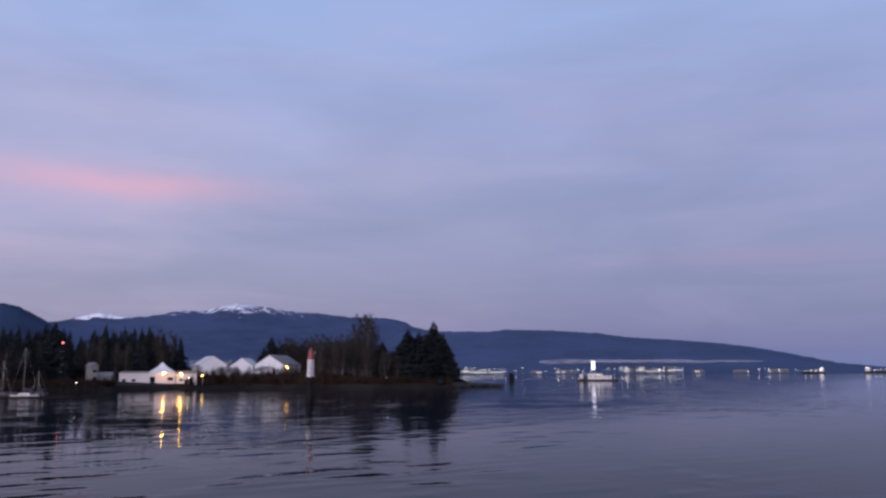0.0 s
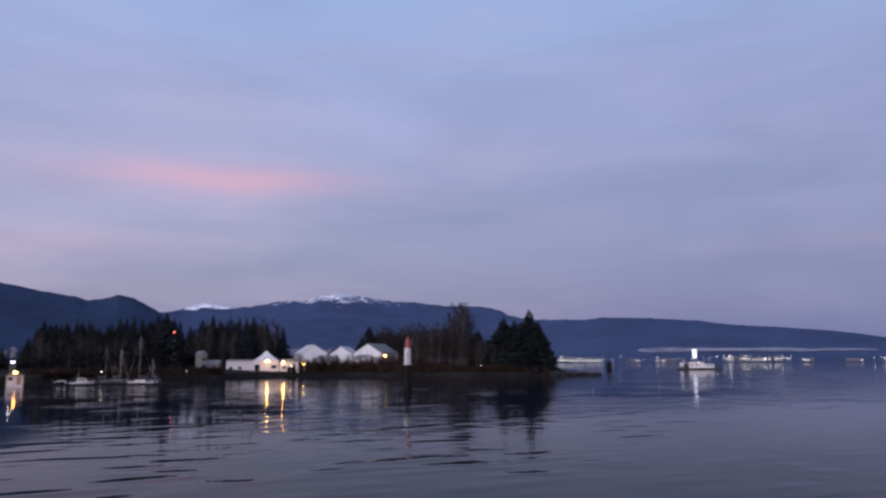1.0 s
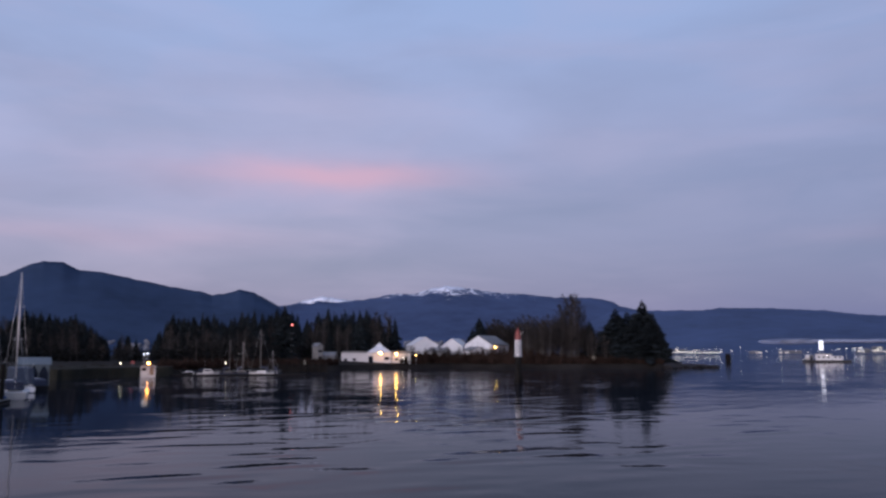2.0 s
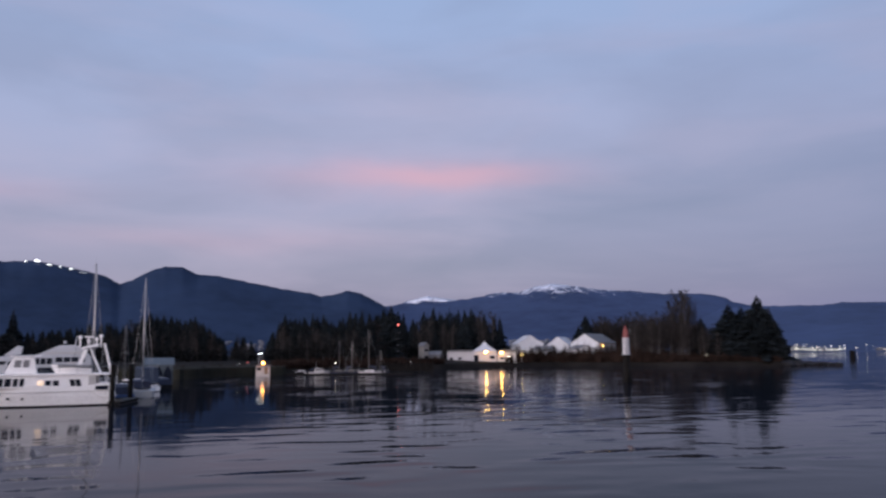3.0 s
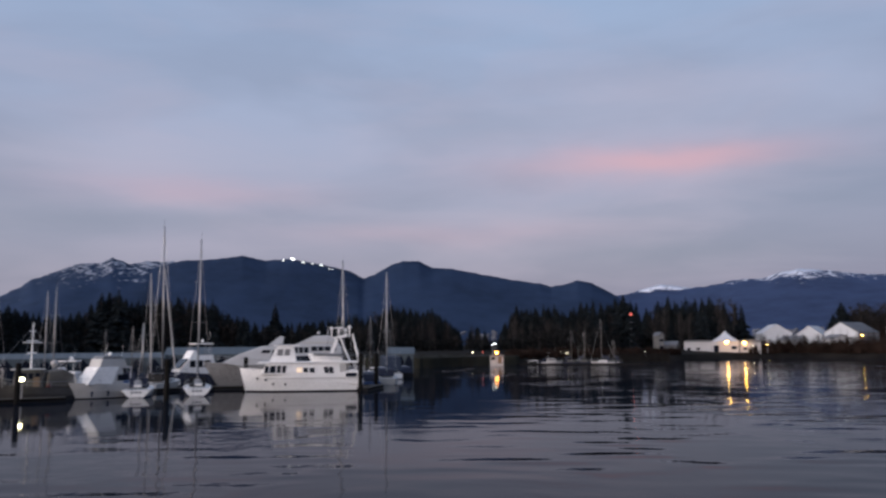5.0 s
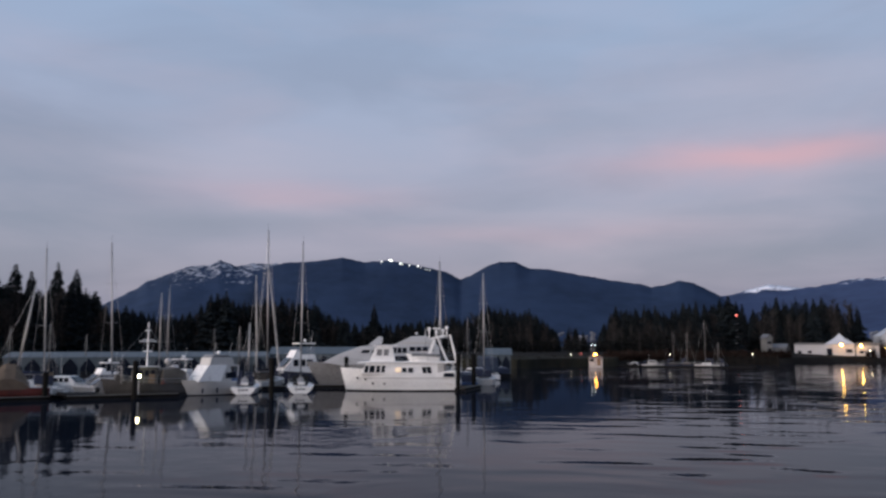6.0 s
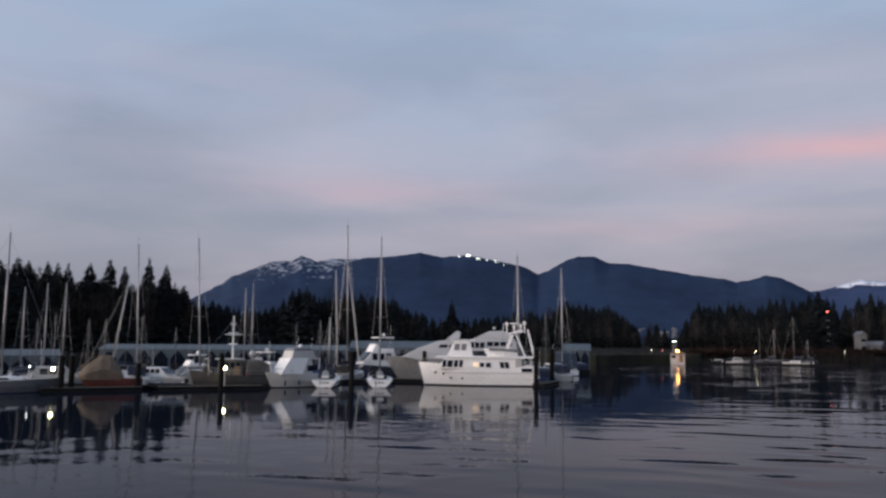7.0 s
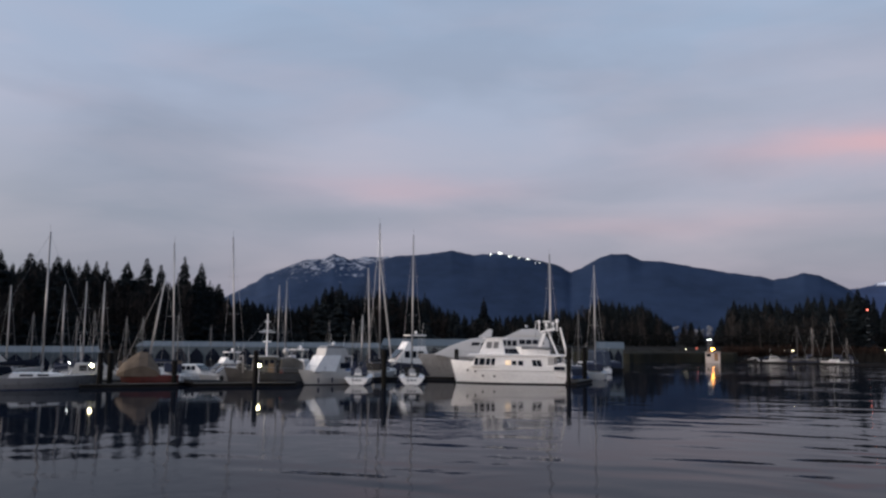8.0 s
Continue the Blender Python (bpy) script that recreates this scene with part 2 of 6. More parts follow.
# canvas covers, and dark panels that stand in for shade in openings
M["dark_void"] = surface("dark_canvas_and_opening_shade", (0.010, 0.014, 0.025), 0.9, vary=0.2, spec=0.08)
M["alu"] = surface("anodised_mast", (0.32, 0.31, 0.31), 0.38, metal=0.55, vary=0.1, grain=2.0, bump=0.02)
M["steel"] = surface("galvanised_steel", (0.35, 0.36, 0.38), 0.45, metal=0.7, vary=0.15)
M["creosote"] = surface("creosoted_timber_pile", (0.011, 0.010, 0.009), 0.9, vary=0.3, grain=3.0, bump=0.5, spec=0.15)
M["deck"] = surface("grey_dock_planks", (0.075, 0.068, 0.062), 0.85, vary=0.2, grain=3.0, bump=0.3)
M["old_spar"] = surface("weathered_grey_spar", (0.12, 0.11, 0.10), 0.8, vary=0.2, grain=3.0)
M["blue_canvas"] = surface("faded_blue_canvas", (0.028, 0.042, 0.075), 0.85, vary=0.2, grain=6.0)
M["work_hull"] = surface("grimy_grey_hull_paint", (0.062, 0.057, 0.055), 0.6, vary=0.25, grain=3.0, stain=0.7, bump=0.1)
M["pale_grey"] = surface("pale_grey_yacht_paint", (0.47, 0.48, 0.50), 0.35, vary=0.06, grain=3.0, stain=0.3, bump=0.02)
M["teak"] = surface("weathered_teak", (0.25, 0.17, 0.11), 0.7, vary=0.2, grain=5.0)
M["wall_white"] = surface("white_siding", (0.46, 0.46, 0.48), 0.7, vary=0.08, grain=1.5, stain=0.15, bump=0.1)
M["tent"] = surface("white_tent_fabric", (0.50, 0.52, 0.56), 0.7, vary=0.06, grain=1.5, stain=0.2, bump=0.1)
M["roof_grey"] = surface("grey_roof_sheet", (0.15, 0.155, 0.17), 0.75, vary=0.15, grain=1.5, stain=0.2)
M["concrete"] = surface("worn_concrete", (0.24, 0.235, 0.225), 0.9, vary=0.15, grain=3.0, stain=0.3, bump=0.3)
M["stone"] = surface("granite_sea_wall", (0.21, 0.20, 0.195), 0.85, vary=0.2, grain=4.0, stain=0.5, bump=0.4)
# far houses and facades: the blue of distance is tinted into the wall colour
M["far_house"] = surface("haze_tinted_house_front", (0.085, 0.10, 0.145), 0.9, vary=0.2, grain=0.1, stain=0.02, bump=0)
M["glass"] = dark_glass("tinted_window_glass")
M["far_wall"] = surface("haze_tinted_far_facade", (0.045, 0.052, 0.070), 0.8, vary=0.2, grain=0.1, stain=0.02, bump=0)
M["mist"] = surface("pale_mist_bank", (0.62, 0.66, 0.80), 1.0, vary=0.08, grain=0.02, stain=0.004, bump=0)
M["lamp_warm"] = glowing("warm_sodium_lamp", (1.0, 0.44, 0.07), 120.0)
M["lamp_orange"] = glowing("orange_lamp", (1.0, 0.33, 0.04), 60.0)
M["lamp_white"] = glowing("cool_white_lamp", (0.95, 0.97, 1.0), 30.0)
M["lamp_cream"] = glowing("cream_lamp", (1.0, 0.86, 0.52), 40.0)
M["lamp_red"] = glowing("red_obstruction_lamp", (1.0, 0.10, 0.04), 4.0)
M["lamp_town"] = glowing("distant_town_lamp", (1.0, 0.88, 0.62), 5.0)
M["lamp_green"] = glowing("distant_greenish_lamp", (0.88, 1.0, 0.68), 1.2)
M["far_window"] = glowing("distant_lit_window", (1.0, 0.88, 0.62), 0.6)
M["lit_window"] = glowing("lit_cabin_window", (1.0, 0.55, 0.16), 0.7)
M["ski_lamp"] = glowing("floodlit_snow_run_lamp", (1.0, 0.97, 0.90), 5.0)
M["lit_sign"] = glowing("lit_white_sign", (0.92, 0.97, 1.0), 1.0)


# ---------------------------------------------------------------- building helpers
def thing(name, at, label, category, group="", kind="", turn=0.0):
    ob = new(name)
    ob.empty_display_size = 0.5
    ob.matrix_basis = pose(*at, 0, 0, turn)
    return tagged(ob, label, category, group, kind)


def mesh_of(name, bm, material, smooth=False):
    me = bpy.data.meshes.new(name)
    bmesh.ops.recalc_face_normals(bm, faces=bm.faces)
    bm.to_mesh(me)
    bm.free()
    me.materials.append(material)
    if smooth:
        for f in me.polygons:
            f.use_smooth = True
    return me


def part(name, bm, material, parent, label="", smooth=False):
    """Link a bmesh as one mesh object under a thing or a part, in the thing's own axes."""
    ob = new(name, mesh_of(name, bm, material, smooth))
    ob.parent = parent
    return tagged(ob, label)


def whole(name, bm, material, label, category="", kind="", at=(0, 0, 0), turn=0.0, smooth=False, group=""):
    ob = new(name, mesh_of(name, bm, material, smooth))
    ob.matrix_basis = pose(*at, 0, 0, turn)
    return tagged(ob, label, category, group, kind)


def box(bm, x0, x1, y0, y1, z0, z1, bevel=0.0):
    vs = [bm.verts.new((x, y, z)) for x in (x0, x1) for y in (y0, y1) for z in (z0, z1)]
    fs = [bm.faces.new([vs[k] for k in q]) for q in ((0, 1, 3, 2), (4, 6, 7, 5), (0, 4, 5, 1), (2, 3, 7, 6), (0, 2, 6, 4), (1, 5, 7, 3))]
    if bevel:
        es = {e for f in fs for e in f.edges}
        bmesh.ops.bevel(bm, geom=list(es), offset=bevel, segments=2, affect="EDGES", profile=0.5)
    return bm


def one_box(*a, **k):
    return box(bmesh.new(), *a, **k)


def rod(bm, a, b, r0, r1=None, n=8):
    """A tapered round bar from a to b."""
    r1 = r0 if r1 is None else r1
    a, b = Vector(a), Vector(b)
    d = (b - a).normalized()
    u = d.orthogonal().normalized()
    v = d.cross(u)
    ring = lambda c, r: [bm.verts.new(c + (u * math.cos(2 * math.pi * k / n) + v * math.sin(2 * math.pi * k / n)) * r) for k in range(n)]
    p, q = ring(a, r0), ring(b, r1)
    for k in range(n):
        bm.faces.new((p[k], p[(k + 1) % n], q[(k + 1) % n], q[k]))
    bm.faces.new(p[::-1])
    bm.faces.new(q)
    return bm


def one_rod(*a, **k):
    return rod(bmesh.new(), *a, **k)


def ball(c, r, sub=2, squash=1.0):
    bm = bmesh.new()
    bmesh.ops.create_icosphere(bm, subdivisions=sub, radius=r, matrix=Matrix.Translation(c) @ Matrix.Diagonal((1, 1, squash, 1)))
    return bm


def loft(rings, closed=True, caps=True):
    """A skin over rings of equal length."""
    bm = bmesh.new()
    rows = [[bm.verts.new(p) for p in r] for r in rings]
    n = len(rings[0])
    for a, b in zip(rows, rows[1:]):
        for k in range(n if closed else n - 1):
            bm.faces.new((a[k], a[(k + 1) % n], b[(k + 1) % n], b[k]))
    if caps:
        for r in (rows[0], rows[-1]):
            bm.faces.new(r)
    bmesh.ops.remove_doubles(bm, verts=bm.verts, dist=1e-4)
    return bm


def prism(points, y0, y1, bevel=0.0):
    """A solid with an outline in x and z, from y0 to y1."""
    bm = bmesh.new()
    a, b = [bm.verts.new((x, y0, z)) for x, z in points], [bm.verts.new((x, y1, z)) for x, z in points]
    n = len(points)
    bm.faces.new(a)
    bm.faces.new(b[::-1])
    for k in range(n):
        bm.faces.new((a[k], b[k], b[(k + 1) % n], a[(k + 1) % n]))
    if bevel:
        bmesh.ops.bevel(bm, geom=list(bm.edges), offset=bevel, segments=2, affect="EDGES", profile=0.5)
    return bm


def at(bearing, distance, z=0.0):
    """A place by its bearing (degrees, anticlockwise from the y axis) and distance from the sea-wall corner."""
    return (-math.sin(radians(bearing)) * distance, math.cos(radians(bearing)) * distance, z)


def smooth_step(v):
    v = np.clip(v, 0, 1)
    return v * v * (3 - 2 * v)


def lumpy(x, y, z=0.0, octaves=4):
    return noise.fractal(Vector((x, y, z)), 1.0, 2.0, octaves)


# ---------------------------------------------------------------- water, quay, land
def grid_mesh(name, rows, material, label, category, smooth=True):
    n = len(rows[0])
    verts = [p for r in rows for p in r]
    faces = [(i * n + k, i * n + k + 1, (i + 1) * n + k + 1, (i + 1) * n + k) for i in range(len(rows) - 1) for k in range(n - 1)]
    me = bpy.data.meshes.new(name)
    me.from_pydata(verts, [], faces)
    me.materials.append(material)
    for f in me.polygons:
        f.use_smooth = smooth
    return tagged(new(name, me), label, category, kind="structure")


def water_sheet():
    bm = bmesh.new()
    bmesh.ops.create_circle(bm, cap_ends=True, segments=96, radius=4950)
    whole("water", bm, M["water"], "calm dark harbour water with gentle ripples at dusk", "water", "structure")


def quay():
    # the promenade underfoot and its stone face
    whole("sea_wall", one_box(-60, 60, 0.2, 0.9, -2.5, 4.45, bevel=0.06), M["stone"], "granite sea wall along the harbour promenade", "wall", "structure", turn=25)
    whole("promenade", one_box(-60, 60, -60, 0.19, -2.5, 4.4), M["concrete"], "worn concrete promenade behind the sea wall", "pavement", "structure", turn=25)


SHORE_B = (-3.0, -1.4, -0.6, 4.0, 10.0, 14.0, 17.5, 20.5, 24.0, 27.0, 31.0, 36.0, 40.0, 46.0, 60.0, 75.0, 112.0)
SHORE_D = (400, 375, 338, 336, 340, 362, 345, 318, 292, 262, 246, 236, 214, 235, 235, 222, 215)


def shore(b):
    return float(np.interp(b, SHORE_B, SHORE_D)) + 3.0 * lumpy(b * 0.7, 0.3)


def ground_z(b, r):
    d = r - shore(b)
    back = float(np.interp(b, (-3, -1.4, 0, 18, 22, 24), (402, 395, 450, 520, 700, 3200)))
    inland = min(d, back - r)
    z = -1.2 + 3.4 * float(smooth_step((inland + 2) / 9.0)) + 1.6 * float(smooth_step((inland - 8) / 60.0))
    if b > 22:
        z += 1.5 * float(smooth_step((inland - 60) / 300.0))
    return z + 0.25 * lumpy(r * 0.08, b * 0.9)


def land():
    rows = []
    for b in np.arange(-1.8, 112.0, 0.4):
        s = shore(b)
        dist = [s - 4 + k * 2.0 for k in range(10)] + [s + 18 + 12 * k for k in range(14)] + [s + 230, s + 400, 900, 1600, 2400, 3190]
        rows.append([at(b, max(r, s - 4), ground_z(b, r)) for r in sorted(dist)])
    grid_mesh("ground", rows, M["earth"], "low dark wooded shore with a muddy bank", "ground")


def hills(name, material, label, b0, b1, ridge_r, foot_r, line, rough, seed):
    """One range: a ridge line by bearing and angle of height, spurs and gullies down to the foot."""
    bs, es = [p[0] for p in line], [p[1] for p in line]
    rows = []
    for b in np.arange(b0, b1, 0.16):
        e = float(np.interp(b, bs, es)) 
        crest = ridge_r * radians(rough * lumpy(b * 1.9, seed, 0.0, 5))
        top = ridge_r * math.tan(radians(max(e, 0.05))) + EYE
        broad = ridge_r * math.tan(radians(max(float(np.mean(np.interp(b + np.linspace(-3.5, 3.5, 29), bs, es))), 0.05))) + EYE
        broad = min(broad, 1.1 * top)
        row = []
        for k in range(26):
            f = k / 22.0
            r = foot_r + (ridge_r - foot_r) * f
            if f <= 1:
                spur = lumpy(b * 0.30 + 2.6 * f, seed + 2.0, f * 2.2, 3)
                z = (top * f ** 4 + broad * (1 - f ** 4)) * f ** 1.25 * (1 + 0.10 * spur * (1 - f) * (0.3 + f)) + crest * f ** 6 - 3 * (1 - f)
            else:
                z = (top + crest) * (1 - 3.0 * (f - 1))
            row.append(at(b, r, z))
        rows.append(row)
    grid_mesh(name, rows, material, label, "mountain")


water_sheet()
quay()
land()
hills("mountain_range", M["hill_near"], "forested mountain ridge tinted haze blue, with a ski run", 24.0, 58.5, 4300, 3150,
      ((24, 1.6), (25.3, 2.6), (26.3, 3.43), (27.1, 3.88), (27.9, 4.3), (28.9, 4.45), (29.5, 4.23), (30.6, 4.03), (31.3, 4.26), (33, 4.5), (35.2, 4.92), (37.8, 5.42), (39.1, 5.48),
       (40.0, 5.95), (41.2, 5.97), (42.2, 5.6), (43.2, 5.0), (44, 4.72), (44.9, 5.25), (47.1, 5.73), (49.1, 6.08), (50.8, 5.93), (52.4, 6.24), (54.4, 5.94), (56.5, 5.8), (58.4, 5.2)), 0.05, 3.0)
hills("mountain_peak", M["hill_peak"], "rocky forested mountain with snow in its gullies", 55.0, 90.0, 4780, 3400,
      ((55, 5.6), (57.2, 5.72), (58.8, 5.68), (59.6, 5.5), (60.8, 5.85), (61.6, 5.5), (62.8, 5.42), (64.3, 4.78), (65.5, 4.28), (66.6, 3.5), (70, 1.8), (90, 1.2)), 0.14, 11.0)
hills("snowy_range", M["hill_snow"], "long mountain ridge tinted haze blue, with snow along its crest", -2.0, 30.0, 4800, 3300,
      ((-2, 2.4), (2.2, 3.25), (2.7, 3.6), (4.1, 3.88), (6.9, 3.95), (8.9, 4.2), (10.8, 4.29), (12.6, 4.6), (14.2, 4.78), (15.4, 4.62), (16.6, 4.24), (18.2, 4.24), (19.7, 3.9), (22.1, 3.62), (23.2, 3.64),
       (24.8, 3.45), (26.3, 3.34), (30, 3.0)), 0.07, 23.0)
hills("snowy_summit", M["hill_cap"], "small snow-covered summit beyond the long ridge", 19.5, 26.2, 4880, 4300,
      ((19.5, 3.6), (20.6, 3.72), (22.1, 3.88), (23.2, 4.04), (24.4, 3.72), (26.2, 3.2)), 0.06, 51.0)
hills("far_hills", M["hill_far"], "low forested hills across the inlet, tinted haze blue", -46.0, 4.5, 4500, 3050,
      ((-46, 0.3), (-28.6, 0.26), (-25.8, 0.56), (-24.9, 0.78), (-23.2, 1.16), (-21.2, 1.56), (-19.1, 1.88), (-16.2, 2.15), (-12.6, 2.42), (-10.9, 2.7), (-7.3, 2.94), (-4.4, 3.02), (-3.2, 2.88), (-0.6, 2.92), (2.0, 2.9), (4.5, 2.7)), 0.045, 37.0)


# ---------------------------------------------------------------- trees
def conifer_meshes(seed, height, spread, slender):
    """Trunk and crown of one fir: drooping boughs in uneven whorls."""
    rnd = random.Random(seed)
    trunk = one_rod((0, 0, -1.0), (rnd.uniform(-0.2, 0.2), rnd.uniform(-0.2, 0.2), height * 0.97), height * 0.013, 0.05, n=7)
    bm = bmesh.new()
    z = height * rnd.uniform(0.06, 0.12)
    while z < height * 0.985:
        f = z / height
        reach = spread * (1 - f) ** slender * (0.88 + 0.12 * math.sin(9 * f + seed)) * rnd.uniform(0.75, 1.12) + 0.12
        count = max(4, int(5 + 8 * (1 - f)))
        for k in range(count):
            if rnd.random() < 0.12:
                continue
            a = 2 * math.pi * (k + rnd.random()) / count
            l, w = reach * rnd.uniform(0.55, 1.15), reach * rnd.uniform(0.22, 0.36) + 0.12
            droop = -l * rnd.uniform(0.10, 0.42)
            out, side = Vector((math.cos(a), math.sin(a), 0)), Vector((-math.sin(a), math.cos(a), 0))
            root, tip = Vector((0, 0, z)), out * l + Vector((0, 0, z + droop))
            mid = root.lerp(tip, 0.55) + Vector((0, 0, l * 0.08))
            lift = Vector((0, 0, w * 0.45))
            p = [bm.verts.new(q) for q in (root, mid + side * w - lift, tip, mid - side * w - lift, mid + lift * 0.7)]
            for q in ((0, 1, 4), (1, 2, 4), (2, 3, 4), (3, 0, 4)):
                bm.faces.new([p[i] for i in q])
            # a hanging spray under the bough
            q = [bm.verts.new(v) for v in (root.lerp(tip, 0.3), tip * 0.98 + Vector((0, 0, -0.05)), root.lerp(tip, 0.7) + Vector((0, 0, -w * rnd.uniform(0.9, 1.7))))]
            bm.faces.new(q)
        z += height * (0.012 + 0.020 * (1 - f)) * rnd.uniform(0.8, 1.25)
    return trunk, bm


def alder_meshes(seed, height, spread, twigs=9):
    """A leafless tree: a stem, forking limbs and a haze of fine twigs."""
    rnd = random.Random(seed)
    stem, fine = bmesh.new(), bmesh.new()

    def spray(bm, p, q, r):
        d = (q - p).normalized()
        u = d.orthogonal().normalized() * r
        v = d.cross(u)
        a = [bm.verts.new(p + w) for w in (u, -0.5 * u + 0.87 * v, -0.5 * u - 0.87 * v)]
        tip = bm.verts.new(q)
        for k in range(3):
            bm.faces.new((a[k], a[(k + 1) % 3], tip))

    def veer(d, amount):
        return (d + Vector((rnd.gauss(0, amount), rnd.gauss(0, amount), rnd.gauss(0, amount) * 0.6))).normalized()

    for fork in range(2):
        lean = veer(Vector((0, 0, 1)), 0.06 + 0.05 * fork)
        tall = height * (1.0 - 0.15 * fork)
        rod(stem, Vector((0, 0, -0.5)), lean * tall, height * 0.010, 0.05, n=6)
        for k in range(15):
            f = 0.16 + 0.82 * (k + rnd.random()) / 15
            p = lean * tall * f
            out = veer(Vector((math.cos(2.4 * k + fork), math.sin(2.4 * k + fork), 1.1)), 0.2)
            l = height * spread * (1.05 - 0.75 * f) * rnd.uniform(0.7, 1.1)
            q = p + out * l
            spray(stem, p, q, 0.13)
            for j in range(6):
                g = 0.25 + 0.75 * (j + rnd.random()) / 6
                o2 = veer((out + Vector((0, 0, 0.5))).normalized(), 0.45)
                p2 = p.lerp(q, g)
                q2 = p2 + o2 * l * rnd.uniform(0.35, 0.6)
                spray(fine, p2, q2, 0.06)
                for i in range(twigs):
                    p3 = p2.lerp(q2, rnd.uniform(0.2, 1.0))
                    spray(fine, p3, p3 + veer(o2, 0.55) * rnd.uniform(0.8, 2.0), 0.055)
    return stem, fine


def make_tree(name, meshes, mats, label, group, place, turn, scale):
    ob = thing(name, place, label, "tree", group)
    ob.matrix_basis = pose(*place, 0, 0, turn) @ Matrix.Diagonal((*scale, 1))
    for n, me, m in zip(("trunk", "crown"), meshes, mats):
        part(n, me, m, ob)
    return ob


def set_tree(proto, place, turn, scale):
    ob = copy_thing(proto, pose(*place, 0, 0, turn))
    ob.matrix_basis = pose(*place, 0, 0, turn) @ Matrix.Diagonal((*scale, 1))
    return ob


FIRS, ALDERS = [], []


def shapes(kind, j):
    """The j-th fir or bare tree: its trunk and its crown."""
    if kind == "fir":
        return conifer_meshes(100 + j, 30.0, (8.4, 9.4, 8.0, 9.8, 8.8, 8.2)[j], (0.88, 0.76, 0.95, 0.82, 0.72, 0.90)[j])
    return alder_meshes(200 + j, 27.0, (0.30, 0.36, 0.42, 0.33, 0.38, 0.28)[j])


def back_woods(places):
    """The trees behind the front rows, joined: nobody could count them."""
    crowns = []
    for j in range(6):
        trunk, crown = shapes("fir", j)
        me = bpy.data.meshes.new("spare")
        crown.to_mesh(me)
        trunk.free(), crown.free()
        v, f = np.empty(len(me.vertices) * 3), np.empty(len(me.polygons) * 3, dtype=int)
        me.vertices.foreach_get("co", v)
        me.polygons.foreach_get("vertices", f)
        crowns.append((v.reshape(-1, 3), f.reshape(-1, 3)))
        bpy.data.meshes.remove(me)
    vs, fs, n = [], [], 0
    for j, (x, y, z), turn, (sx, sy, sz) in places:
        v, f = crowns[j]
        c, s = math.cos(turn), math.sin(turn)
        vs.append(np.column_stack(((v[:, 0] * c - v[:, 1] * s) * sx + x, (v[:, 0] * s + v[:, 1] * c) * sy + y, v[:, 2] * sz + z)))
        fs.append(f + n)
        n += len(v)
    me = bpy.data.meshes.new("back_woods")
    me.from_pydata(np.concatenate(vs).tolist(), [], np.concatenate(fs).tolist())
    me.materials.append(M["needles"])
    tagged(new("back_woods", me), "dense dark conifer woods behind the shoreline trees", "woods", kind="stuff")


def plant(kind, b, r, top, rnd, width=1.0):
    """A tree whose top stands at the height `top` over the water."""
    x, y, z = at(b, r, ground_z(b, r) - 0.3)
    protos = FIRS if kind == "fir" else ALDERS
    k = rnd.randrange(6)
    s = (top - z) / 30.0
    while len(protos) <= k:
        j = len(protos)
        m = shapes(kind, j)
        if kind == "fir":
            protos.append(make_tree("conifer_tree", m, (M["bark"], M["needles"]), "tall dark green conifer in the shoreline woods", "conifers along the shore", (x, y, z), 0, (1, 1, 1)))
        else:
            protos.append(make_tree("bare_tree", m, (M["alder_bark"], M["twig"]), "leafless grey-brown tree on the wooded shore", "bare trees along the shore", (x, y, z), 0, (1, 1, 1)))
        if j == k:
            protos[k].matrix_basis = pose(x, y, z, 0, 0, rnd.uniform(0, 360)) @ Matrix.Diagonal((s * width, s * width, s, 1))
            return protos[k]
        # a spare shape: stand it among the back rows of the park
        bb = 74.0 + 1.1 * j + (0.5 if kind == "fir" else 0)
        px, py, pz = at(bb, 290, ground_z(bb, 290))
        protos[j].matrix_basis = pose(px, py, pz, 0, 0, 40 * j) @ Matrix.Diagonal((0.75, 0.75, 0.75, 1))
    return set_tree(protos[k], (x, y, z), rnd.uniform(0, 360), (s * width, s * width, s))


# the tops of the woods by bearing: angle of height over the eye
WOODS = ((112, 4.6), (82, 4.6), (80, 4.7), (78, 4.5), (76, 4.3), (73.5, 3.9), (72, 3.9), (70, 4.1), (68.7, 3.4), (67.2, 2.6), (65.6, 2.5), (64.3, 2.1), (62.7, 2.4), (61.4, 3.4),
         (60.2, 3.75), (59.4, 2.9), (58.6, 3.3), (56.4, 3.4), (54, 3.2), (53.2, 2.4), (51, 1.6), (48.3, 1.8), (46.7, 2.0), (44.4, 2.35), (43.2, 2.3), (42, 3.1), (41.2, 2.95), (40.2, 2.55), (39.1, 2.75), (38, 1.95), (37.2, 1.2),
         (36.6, 1.0), (36.2, 1.5), (35.4, 1.1), (34.7, 0.2), (34.0, 1.6), (33.2, 2.8), (31.4, 2.75), (30.1, 2.95), (29.7, 2.2), (28.5, 3.1), (27.2, 3.0), (25.7, 3.3), (24.4, 2.6), (22.5, 3.35), (20.1, 3.15), (18.3, 2.95), (17.4, 1.9))


